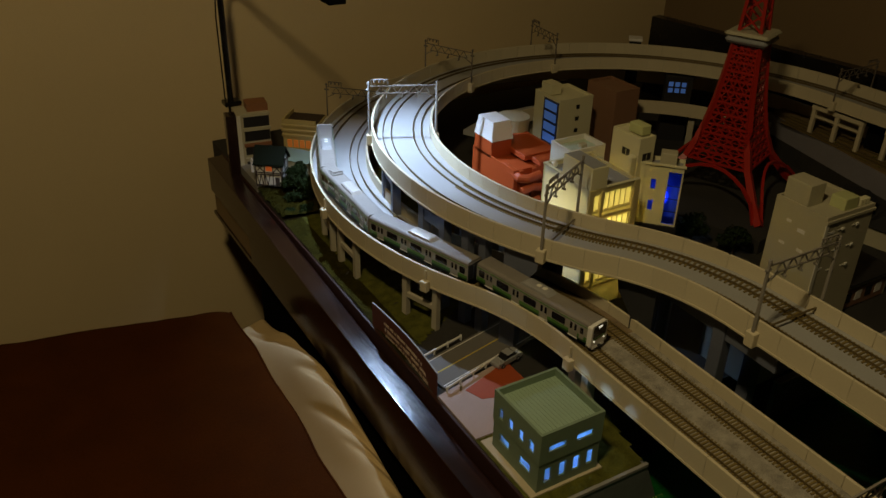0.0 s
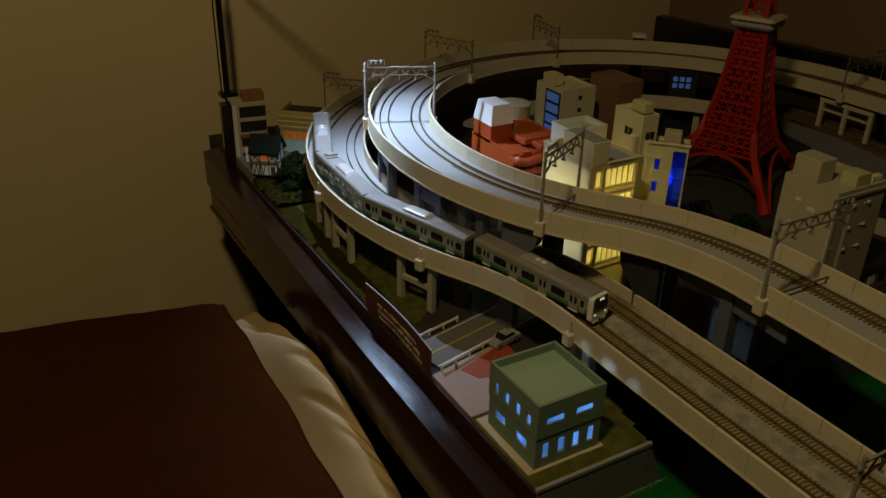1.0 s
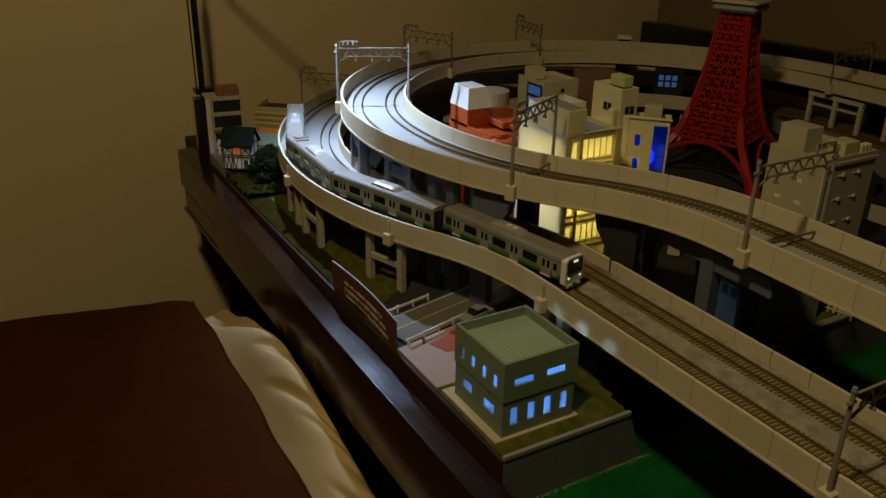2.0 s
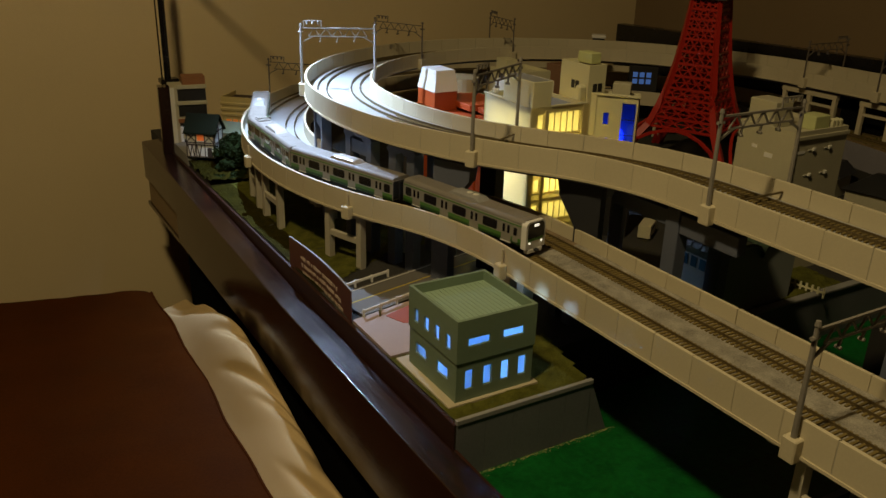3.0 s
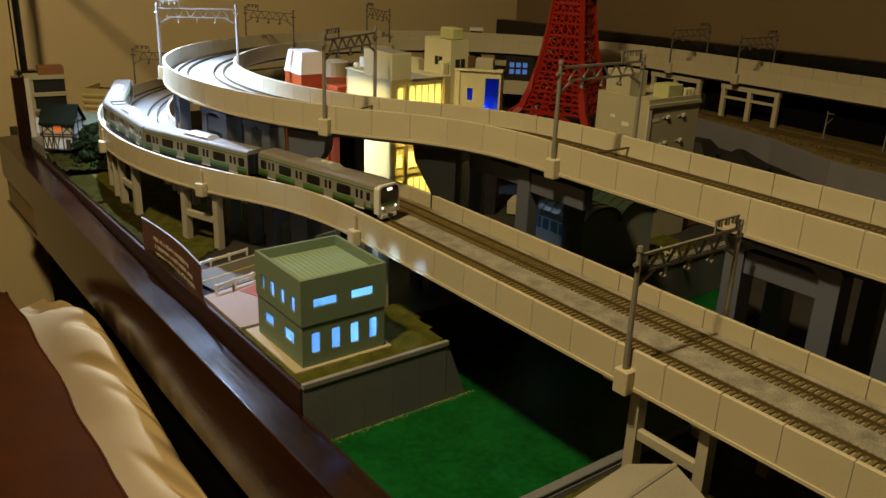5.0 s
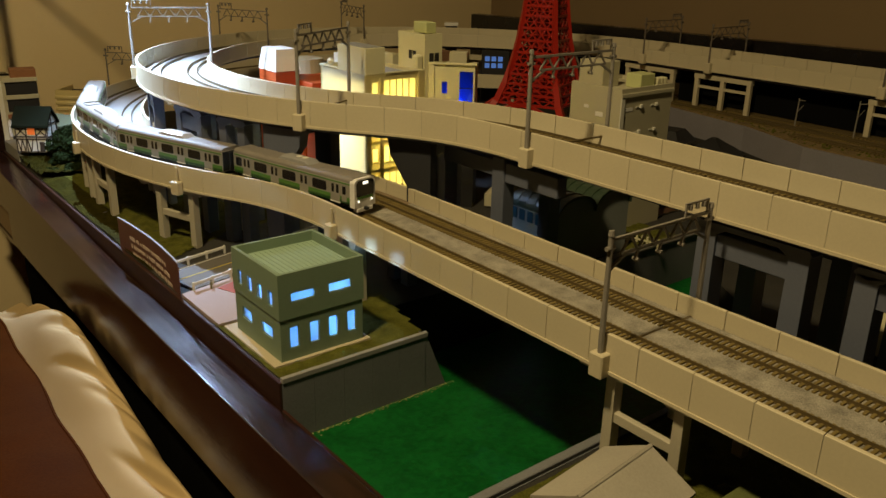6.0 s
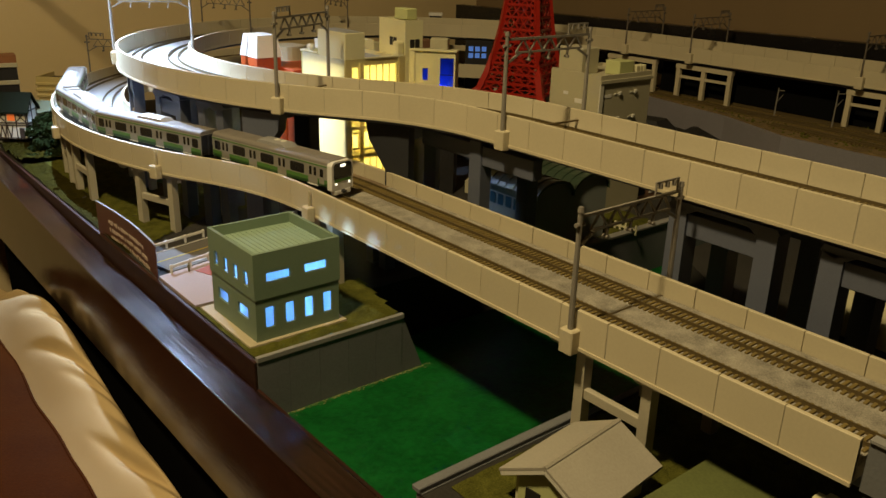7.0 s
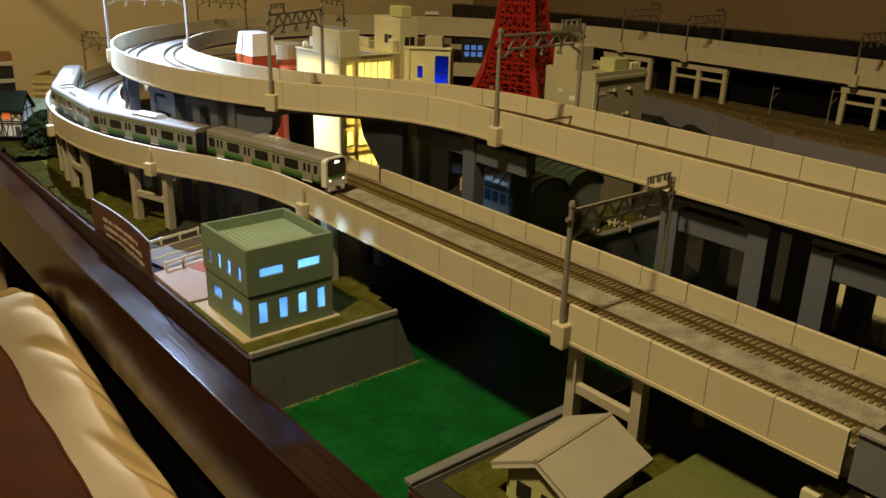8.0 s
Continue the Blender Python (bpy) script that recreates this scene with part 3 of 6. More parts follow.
def track(way, off, z, s0, s1, rise, sleepers, label):
    """Two rails on sleepers. sleepers: [(from, to, pitch, material, as parts), ...]"""
    tr = thing("track", label=label, category="track", group="tracks")
    for o in (-0.0865, 0.0865):
        part("rail", way.sweep(B(), s0, s1, [(off + o - 0.009, z - 0.042), (off + o + 0.009, z - 0.042), (off + o + 0.005, z - 0.03), (off + o + 0.005, z), (off + o - 0.005, z), (off + o - 0.005, z - 0.03)], 0.2, rise), RAIL_STEEL, tr)
    for a, b, pitch, m, single in sleepers:
        n = int((b - a) / pitch)
        if single:
            first = None
            for i in range(n):
                p, h = way.at(a + (i + 0.5) * pitch, off, z - 0.07 + rise(a))
                if first:
                    again(first, p, h, tr)
                else:
                    first = part("sleeper", boxed(-0.015, 0.015, -0.155, 0.155, 0, 0.043, bevel=0.004), m, tr, at=p, turn=h)
        else:
            bm = B()
            for i in range(n):
                s = a + (i + 0.5) * pitch
                for o in (-0.0865, 0.0865):
                    p, h = way.at(s, off + o, z - 0.05 + rise(s))
                    mm = Matrix.Translation(p) @ pose(0, 0, 0, 0, 0, h) @ Matrix.Diagonal((0.03, 0.08, 0.03, 1))
                    bmesh.ops.create_cube(bm, size=1, matrix=mm)
            tagged(part("fastening", bm, m, tr, "small dark rail fastenings"), kind="stuff")
    return tr


LOW_RAIL, HIGH_RAIL = LOW_TOP - 0.135, HIGH_TOP - 0.24
for off in TRACKS:
    track(LOWER, off, LOW_RAIL, 0.2, LOWER.length - 4.2, flat_rise,
          [(LOW_S0, 13.75, 0.058, SLEEPER, True), (0.3, LOW_S0, 0.058, SLEEPER, False), (13.75, 16.2, 0.08, SLEEPER, False)], "brown-railed N gauge track on ballast and slab")
    track(UPPER, off, HIGH_RAIL, 0.6, UPPER.length - 0.6, high_rise, [(0.6, 12.6, 0.066, SLEEPER, True), (12.6, 15.2, 0.066, SLEEPER, False)], "brown-railed N gauge slab track")

# ---------------------------------------------------------------- piers


def portal(way, s, off, top, foot, material, span=0.72, leg=0.11, beam=True, label="beige plastic twin-leg viaduct pier"):
    """Legs along the line at off, tied by a beam at half height, under the deck."""
    p, h = way.at(s, off, foot)
    g = thing("viaduct_pier", p, h, label, "pier", "viaduct piers")
    high = top - foot
    for k in (-1, 1):
        bm = B()
        x = k * span / 2
        prism(bm, [(x - leg / 2, -leg / 2), (x + leg / 2, -leg / 2), (x + leg / 2, leg / 2), (x - leg / 2, leg / 2)], 0, high)
        for v in bm.verts:
            if v.co.z > 0.01:
                v.co.x += (x - v.co.x) * 0.12
        part("leg", bm, material, g)
    if beam:
        part("tie_beam", boxed(-span / 2, span / 2, -leg * 0.3, leg * 0.3, high * 0.42, high * 0.53, bevel=0.008), material, g)
    elif span > 0.6:
        part("top_beam", boxed(-span / 2, span / 2, -leg * 0.35, leg * 0.35, high - 0.34, high - 0.11, bevel=0.008), material, g)
    bm = B()
    out = 0.42 if beam else 0.12
    prism(bm, [(-span / 2 - out, high - 0.05), (-span / 2 - out + 0.04, high), (span / 2 + out - 0.04, high), (span / 2 + out, high - 0.05),
               (span / 2 + out - 0.06, high - 0.1), (span / 2 + out - 0.14, high - 0.1), (span / 2 + out - 0.2, high - 0.06), (span / 2 + 0.1, high - 0.06), (span / 2, high - 0.1), (span / 2 - 0.12, high - 0.1), (span / 2 - 0.2, high - 0.05), (-span / 2 + 0.2, high - 0.05),
               (-span / 2 + 0.12, high - 0.1), (-span / 2, high - 0.1)], -leg / 2 - 0.01, leg / 2 + 0.01)
    bmesh.ops.rotate(bm, cent=(0, 0, 0), matrix=Matrix.Rotation(math.pi / 2, 3, "X"), verts=bm.verts)
    part("cap", bm, material, g)
    return g


under = LOW_TOP - 0.345
for x, y in ((0.68, 4.45), (0.34, 6.7), (0.35, 7.9), (1.45, 10.6), (1.62, -3.62)):
    s = LOWER.nearest(x, y, 0, 26)
    portal(LOWER, s, 0.14, under, -0.03, PLASTIC_PIER)
    portal(LOWER, s, WIDE - 0.14, under, -0.03, PLASTIC_PIER)
for x, y in ((1.43, 1.15),):
    s = LOWER.nearest(x, y, 0, 26)
    portal(LOWER, s, 0.2, under, -0.03, PLASTIC_PIER, span=0.3, leg=0.16, beam=False)
    portal(LOWER, s + 0.1, WIDE - 0.2, under, -0.03, PLASTIC_BLUEGREY, span=0.3, leg=0.16, beam=False)
under_h = HIGH_TOP - 0.44
for s, span in ((4.45, 0.95), (6.0, 0.95), (13.75, 0.4), (14.9, 0.65), (17.0, 0.8)):
    portal(UPPER, s, 0.24, under_h, -0.03, PLASTIC_BLUEGREY, span=span, leg=0.22 if s < 8 else 0.17, beam=False, label="blue-grey plastic twin-leg viaduct pier")
    portal(UPPER, s, WIDE - 0.2, under_h, -0.03, PLASTIC_BLUEGREY, span=span, leg=0.22 if s < 8 else 0.17, beam=False, label="blue-grey plastic twin-leg viaduct pier")


high = under_h + 0.03
arm_pier = thing("viaduct_pier", (3.16, 0.0, -0.03), 90, "blue-grey plastic viaduct pier with a long cantilever arm", "pier", "viaduct piers")
for y in (0.0, -0.86):
    part("leg", boxed(-0.11, 0.11, y - 0.1, y + 0.1, 0, high, bevel=0.012), PLASTIC_BLUEGREY, arm_pier)
    part("cantilever_arm", boxed(-1.0, -0.112, y - 0.08, y + 0.08, high - 0.3, high - 0.05, bevel=0.01), PLASTIC_BLUEGREY, arm_pier)
    part("back_arm", boxed(0.112, 1.1, y - 0.08, y + 0.08, high - 0.26, high - 0.05, bevel=0.01), PLASTIC_BLUEGREY, arm_pier)
part("cross_beam", boxed(-0.08, 0.08, -0.758, -0.102, high - 0.28, high - 0.06, bevel=0.01), PLASTIC_BLUEGREY, arm_pier)

# near-black pier plastic, the shade under the deck put into the colour
PIER_SHADED = mat("charcoal_plastic", (0.022, 0.023, 0.027), 0.6)
p, h = UPPER.at(12.8, 0.2, -0.03)
facing = thing("viaduct_pier", p, h, "grey bracket pier with a sloping shoulder towards the opening", "pier", "viaduct piers")
bm = B()
prism(bm, [(0.24, 0), (-0.06, 0), (-0.06, high - 0.66), (-0.38, high - 0.24), (-0.42, high), (0.24, high)], -0.09, 0.09)
bmesh.ops.rotate(bm, cent=(0, 0, 0), matrix=Matrix.Rotation(math.pi / 2, 3, "X"), verts=bm.verts)
part("bracket_wall", bm, PLASTIC_BLUEGREY, facing, "grey bracket wall")
part("leg", boxed(-0.34, -0.06, -0.96, -0.7, 0, high, bevel=0.012), PIER_SHADED, facing, "rear leg coloured near-black for shade")
part("cross_beam", boxed(-0.06, 0.1, -0.698, -0.092, high - 0.2, high - 0.002), PLASTIC_BLUEGREY, facing)
p, h = UPPER.at(10.68, 0.24, -0.03)
wedge = thing("viaduct_pier", p, h, "dark blue-grey bracket pier with a sloping shoulder", "pier", "viaduct piers")
bm = B()
prism(bm, [(-0.18, 0), (0.17, 0), (0.17, high - 0.62), (0.42, high - 0.22), (0.46, high), (-0.18, high)], -0.09, 0.09)
bmesh.ops.rotate(bm, cent=(0, 0, 0), matrix=Matrix.Rotation(math.pi / 2, 3, "X"), verts=bm.verts)
part("bracket_wall", bm, PIER_SHADED, wedge, "bracket wall coloured near-black for shade")
part("leg", boxed(-0.19, 0.0, -0.92, -0.76, 0, high, bevel=0.012), PLASTIC_BLUEGREY, wedge)
part("cross_beam", boxed(-0.18, -0.02, -0.92, -0.08, high - 0.2, high - 0.002), PLASTIC_BLUEGREY, wedge)


def wide_trestle(way, s, off, top, foot):
    p, h = way.at(s, off, foot)
    g = thing("viaduct_pier", p, h, "cream three-leg viaduct trestle", "pier", "three-leg trestles")
    high = top - foot
    for x in (-0.66, 0, 0.66):
        part("leg", boxed(x - 0.05, x + 0.05, -0.05, 0.05, 0, high, bevel=0.01), PLASTIC_BEIGE, g)
    part("tie_beam", boxed(-0.66, 0.66, -0.03, 0.03, high * 0.6, high * 0.67), PLASTIC_BEIGE, g)
    part("cap", boxed(-0.72, 0.72, -0.06, 0.06, high - 0.1, high), PLASTIC_BEIGE, g)
    return g


for y in (5.2, 3.2, -0.75, -3.2):
    s = UPPER.nearest(13.76, y, 22)
    wide_trestle(UPPER, s, WIDE - 0.15, HIGH_TOP - 0.45 + high_rise(s), 0.95)

# ---------------------------------------------------------------- catenary gantries


def gantry(way, s, top, high, rise, sign_left=True, label="grey plastic double-track catenary gantry", m=MAST, k_bar=1.0, strip=False):
    z = top - 0.2 + rise(s)
    p, h = way.at(s, WIDE / 2, z)
    g = thing("catenary_gantry", p, h, label, "gantry", "catenary gantries")
    half = WIDE / 2 + 0.045
    for k in (1, -1):
        y = k * half
        post = part("post", tube(B(), [(0, y, 0.02), (0, y, high)], 0.028 * k_bar, 8, 0.022 * k_bar), m, g)
        part("bracket", box(B(), -0.075, 0.075, y - 0.06 * (1 if k > 0 else 1), y + 0.06, -0.2, 0.03, bevel=0.012), PLASTIC_BEIGE, g, "beige clip bracket")
        part("knob", tube(B(), [(0, y, high - 0.01), (0, y, high + 0.035)], 0.03, 8, 0.022), m, g)
        part("insulator", tube(B(), [(0, y - 0.05, high - 0.12), (0, y + 0.05, high - 0.12)], 0.02, 6), m, g)
    if strip:
        part("base_strip", boxed(-0.016, 0.016, -half + 0.06, half - 0.06, 0.002, 0.022, bevel=0.004), RAIL_STEEL, g, "dark strip across the deck below the rails")
    z0, z1 = high - 0.2, high - 0.05
    part("top_chord", bar(B(), (0, -half, z1), (0, half, z1), 0.026 * k_bar), m, g)
    part("bottom_chord", bar(B(), (0, -half + 0.14, z0), (0, half - 0.14, z0), 0.022 * k_bar), m, g)
    n, first = 10, -half + 0.14
    step = (2 * half - 0.28) / n
    for i in range(n):
        a, b = (z0, z1) if i % 2 == 0 else (z1, z0)
        part("lattice", bar(B(), (0, first + i * step, a), (0, first + (i + 1) * step, b), 0.018 * k_bar), m, g)
    for k in (1, -1):
        part("brace", bar(B(), (0, k * half, high - 0.32), (0, k * (half - 0.22), z0), 0.024 * k_bar), m, g)
    for y in (-0.317, 0.0, 0.317):
        part("drop_arm", bar(B(), (0, y, z0), (0.0, y + 0.02, z0 - 0.09), 0.022), m, g)
        part("insulator", tube(B(), [(-0.03, y + 0.02, z0 - 0.09), (0.03, y + 0.02, z0 - 0.09)], 0.018, 6), m, g)
    y = (half - 0.22) * (1 if sign_left else -1)
    rack = part("upper_rack", bar(B(), (0, y - 0.17, high + 0.08), (0, y + 0.17, high + 0.08), 0.018), m, g)
    for i in range(2):
        part("rack_post", bar(B(), (0, y - 0.16 + 0.32 * i, z1), (0, y - 0.16 + 0.32 * i, high + 0.08), 0.016), m, g)
    for i in range(3):
        part("insulator", tube(B(), [(0, y - 0.1 + 0.1 * i, high + 0.02), (0, y - 0.1 + 0.1 * i, high + 0.07)], 0.022, 6), m, g)
    return g


G_HIGH = 1.1
for x, y in ((1.5, 8.05), (1.9, 2.6), (2.92, -0.66)):
    gantry(UPPER, UPPER.nearest(x, y, 0, 24), HIGH_TOP, G_HIGH, high_rise, y > 2, strip=y < 3)
gantry(LOWER, LOWER.nearest(1.43, -3.22, 0, 20), LOW_TOP, G_HIGH, flat_rise, False, strip=True)
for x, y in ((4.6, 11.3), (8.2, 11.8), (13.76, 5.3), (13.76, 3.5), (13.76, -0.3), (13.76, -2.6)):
    gantry(UPPER, UPPER.nearest(x, y, 14), HIGH_TOP, 0.82, high_rise, label="far catenary gantry on the upper viaduct, darkened for dim light", m=MAST_DIM, k_bar=0.7)
gantry(LOWER, LOWER.nearest(2.0, 11.9, 14, 30), LOW_TOP, 0.95, flat_rise, label="far catenary gantry on the lower viaduct, darkened for dim light", m=MAST_DIM, k_bar=0.7)
for x, y in ((0.72, 4.2), (0.16, 7.45), (1.43, 1.2)):
    p, h = LOWER.at(LOWER.nearest(x, y, 0, 26), -0.03, LOW_TOP - 0.42)
    c = thing("mast_bracket", p, h, "beige mast clip without a mast on the viaduct wall", "bracket", "mast brackets")
    part("block", boxed(-0.075, 0.075, -0.02, 0.09, 0, 0.2, bevel=0.012), PLASTIC_BEIGE, c)
    part("stub", boxed(-0.012, 0.012, -0.0, 0.03, 0.2, 0.4, bevel=0.004), PLASTIC_BEIGE, c)

# grey girder bridge that carries the lower line on
gbr = thing("girder_bridge", label="blue-grey plastic girder bridge joining the lower viaduct", category="bridge")
part("deck", LOWER.sweep(B(), 0, LOW_S0 - 0.06, rect(0.03, WIDE - 0.03, LOW_TOP - 0.34, LOW_TOP - 0.21), 0.5), BALLAST_GREY, gbr)
for a, b in ((0.0, 0.05), (WIDE - 0.05, WIDE)):
    part("girder", LOWER.sweep(B(), 0, LOW_S0 - 0.06, rect(a, b, LOW_TOP - 0.36, LOW_TOP + 0.02), 0.5), CONCRETE, gbr)
    part("flange", LOWER.sweep(B(), 0, LOW_S0 - 0.06, rect(a - 0.02, b + 0.02, LOW_TOP + 0.02, LOW_TOP + 0.04), 0.5), CAP, gbr)

# inner low viaduct on the far side of the town
LOOP = Way(7.36 + 4.45, 1.0, 90, [(0, 4.5, 0), (1, radians(120) * 4.45, 4.45)])
inner_v = thing("viaduct", label="low beige viaduct beneath the far bend", category="viaduct")
part("wall", LOOP.sweep(B(), 5.6, LOOP.length, rect(-0.04, 0.0, 0.9, 1.24), 0.25), PLASTIC_BEIGE, inner_v)
part("deck", LOOP.sweep(B(), 5.6, LOOP.length, rect(0.0, 0.6, 0.9, 1.02), 0.25), SLAB, inner_v)
for i in range(6):
    q, h = LOOP.at(6.0 + 1.4 * i, 0.3, -0.03)
    part("leg", boxed(-0.08, 0.08, -0.1, 0.1, 0, 0.93), PLASTIC_PIER, inner_v, at=q, turn=h)

# ---------------------------------------------------------------- train
CAR_L, CAR_W, CAR_H = 2.38, 0.375, 0.468


def car_section(half, z0, z1, round_top=0.05):
    pts = [(-half, z0), (half, z0), (half, z1 - round_top)]
    for i in range(1, 5):
        a = math.pi / 2 * i / 5
        pts.append((half - round_top * 1.4 * (1 - math.cos(a)), z1 - round_top + round_top * math.sin(a)))
    pts += [(-x, z) for x, z in pts[2:][::-1]]
    return pts


def extrude_x(bm, pts, x0, x1):
    a, b = [bm.verts.new((x0, y, z)) for y, z in pts], [bm.verts.new((x1, y, z)) for y, z in pts]
    bm.faces.new(a[::-1]), bm.faces.new(b)
    for i in range(len(pts)):
        j = (i + 1) % len(pts)
        bm.faces.new((a[i], a[j], b[j], b[i]))
    return bm


def window_shape(x0, x1, z0, z1, y0, y1, r=0.016):
    """A pane with rounded corners, flat between y0 and y1."""
    pts = []
    for cx, cz, a0 in ((x1 - r, z1 - r, 0), (x0 + r, z1 - r, 90), (x0 + r, z0 + r, 180), (x1 - r, z0 + r, 270)):
        pts += [(cx + r * math.cos(radians(a0 + d)), cz + r * math.sin(radians(a0 + d))) for d in (0, 45, 90)]
    bm = B()
    a, b = [bm.verts.new((x, y0, z)) for x, z in pts], [bm.verts.new((x, y1, z)) for x, z in pts]
    bm.faces.new(a[::-1]), bm.faces.new(b)
    for i in range(len(pts)):
        j = (i + 1) % len(pts)
        bm.faces.new((a[i], a[j], b[j], b[i]))
    return bm


def cooler_shape(length, half, z0, high):
    """A rounded roof unit whose ends slope down to the roof."""
    bm, rings = B(), []
    for x, k, w in ((-length / 2, 0.0, 0.9), (-length / 2 + 0.07, 0.85, 0.98), (-length / 2 + 0.1, 1.0, 1.0), (length / 2 - 0.1, 1.0, 1.0), (length / 2 - 0.07, 0.85, 0.98), (length / 2, 0.0, 0.9)):
        h = high * k + 0.004
        rings.append([bm.verts.new((x, y * half * w, z0 + z * h)) for y, z in ((-1, -1), (-1, 0.0), (-0.9, 0.7), (-0.6, 0.95), (0, 1.05), (0.6, 0.95), (0.9, 0.7), (1, 0.0), (1, -1))])
    for a, b in zip(rings, rings[1:]):
        for k in range(len(a)):
            bm.faces.new((a[k], a[(k + 1) % len(a)], b[(k + 1) % len(a)], b[k]))
    bm.faces.new(rings[0]), bm.faces.new(rings[-1])
    return bm


def train_car(front=False, pantograph=False):
    """A suburban car, x along it, rail top at z 0; front: a cab at the -x end."""
    c = thing("train_car", label="silver commuter train car with green bands and grey roof", category="train", group="cars of the train")
    half, x0, x1 = CAR_W / 2, -CAR_L / 2, CAR_L / 2
    part("body", extrude_x(B(), car_section(half, 0.125, 0.42, 0.03), x0, x1), STEEL, c, "silver steel body")
    part("roof", extrude_x(B(), car_section(half - 0.004, 0.402, CAR_H, 0.055), x0 + 0.006, x1 - 0.006), ROOF_GREY, c, "grey roof")
    for i in range(9):
        x = x0 + CAR_L * (i + 0.5) / 9
        if abs(x) > 0.4:
            part("roof_seam", extrude_x(B(), [(y, z + 0.0015) for y, z in car_section(half - 0.004, 0.43, CAR_H, 0.055)], x - 0.003, x + 0.003), ROOF_GREY, c)
    for k in (1, -1):
        y0, y1 = sorted((k * half, k * (half + 0.003)))
        part("lower_band", boxed(x0 + 0.01, x1 - 0.01, y0, y1, 0.165, 0.212), BAND_GREEN, c, "bright green waist band")
        part("lower_band", boxed(x0 + 0.01, x1 - 0.01, y0, y1, 0.128, 0.1645), BAND_DARK, c, "deep green skirt band")
        part("upper_band", boxed(x0 + 0.01, x1 - 0.01, y0, y1, 0.375, 0.392), BAND_GREEN, c, "green cantrail stripe")
        y0, y1 = sorted((k * half, k * (half + 0.0045)))
        ym = sorted((k * (half + 0.0045), k * (half + 0.0065)))
        yf = sorted((k * (half - 0.004), k * (half + 0.0035)))
        for i in range(4):
            cx = x0 + CAR_L * (i + 0.5) / 4
            door = part("door", boxed(cx - 0.085, cx + 0.085, y0, y1, 0.13, 0.368), STEEL, c, "silver sliding door")
            for dx in (-0.042, 0.042):
                part("door_window", window_shape(cx + dx - 0.022, cx + dx + 0.022, 0.24, 0.35, *ym, 0.008), GLASS_DARK, door)
            part("step", boxed(cx - 0.09, cx + 0.09, *sorted((k * half, k * (half + 0.012))), 0.113, 0.126), WHITE, c)
        spans = [(x0 + CAR_L * (i + 1) / 4, 0.125) for i in range(3)] + [(e * (CAR_L / 2 - 0.12), 0.055) for e in ((1,) if front else (-1, 1))]
        for cx, w in spans:
            part("window_surround", window_shape(cx - w - 0.008, cx + w + 0.008, 0.227, 0.353, *yf, 0.022), BLACK, c, "black rubber window seal")
            part("window", window_shape(cx - w, cx + w, 0.235, 0.345, *sorted((k * (half + 0.0035), k * (half + 0.005))), 0.018), GLASS_DARK, c, "dark side window")
        if front:
            part("cab_door", boxed(x0 + 0.09, x0 + 0.18, y0, y1, 0.15, 0.37), STEEL, c, "narrow cab door")
            part("window", window_shape(x0 + 0.105, x0 + 0.165, 0.24, 0.345, *ym, 0.01), GLASS_DARK, c, "dark cab door window")
    part("underframe", boxed(x0 + 0.04, x1 - 0.04, -half + 0.03, half - 0.03, 0.075, 0.124), BLACK, c, "black underframe")
    rnd, x = random.Random(9), x0 + 0.66
    while x < x1 - 0.74:
        w = rnd.uniform(0.1, 0.26)
        part("equipment_box", boxed(x, x + w, -half + 0.02, half - 0.02, rnd.uniform(0.026, 0.05), 0.0745, bevel=0.006), BLACK, c)
        x += w + 0.03
    for x in (x0 + 0.42, x1 - 0.42):
        bogie = part("bogie", boxed(x - 0.2, x + 0.2, -0.15, 0.15, 0.024, 0.07, bevel=0.01), BLACK, c, "black bogie")
        for dx in (-0.13, 0.13):
            part("wheelset", tube(B(), [(x + dx, -0.1, 0.037), (x + dx, 0.1, 0.037)], 0.036, 12), BLACK, bogie)
    part("cooler", cooler_shape(0.62, half * 0.68, CAR_H - 0.01, 0.06), CAP if front else SILVER_GREY, c, "pale grey roof air conditioner")
    if front:
        for dx in (-0.14, -0.02):
            part("fan", tube(B(), [(dx, 0, CAR_H + 0.048), (dx, 0, CAR_H + 0.06)], 0.05, 14, 0.042), CREAM_PALE, c)
    if pantograph:
        pan = part("pantograph", boxed(-0.92, -0.68, -0.12, 0.12, CAR_H + 0.002, CAR_H + 0.018, bevel=0.005), MAST, c, "folded grey pantograph")
        for y in (-0.1, 0.1):
            part("arm", bar(B(), (-0.92, y, CAR_H + 0.03), (-0.68, y * 0.4, CAR_H + 0.05), 0.014), MAST, pan)
        part("head", bar(B(), (-0.72, -0.13, CAR_H + 0.055), (-0.72, 0.13, CAR_H + 0.055), 0.018), MAST, pan)
    ends = (x1,) if front else (x0, x1)
    for x in ends:
        e = 1 if x > 0 else -1
        part("gangway", boxed(*sorted((x, x + e * 0.04)), -0.075, 0.075, 0.12, 0.4, bevel=0.008), BLACK, c, "black gangway bellows")
        part("end_panel", boxed(*sorted((x, x + e * 0.006)), -half + 0.012, half - 0.012, 0.14, 0.41), BLACK, c, "dark end wall")
    if front:
        part("cab_front", extrude_x(B(), car_section(half + 0.006, 0.09, 0.46, 0.06), x0 - 0.055, x0 + 0.03), WHITE, c, "white cab front")
        part("windscreen", extrude_x(B(), [(y * 0.85, z) for y, z in car_section(half, 0.235, 0.44, 0.05)], x0 - 0.062, x0 - 0.05), GLASS_DARK, c, "black windscreen")
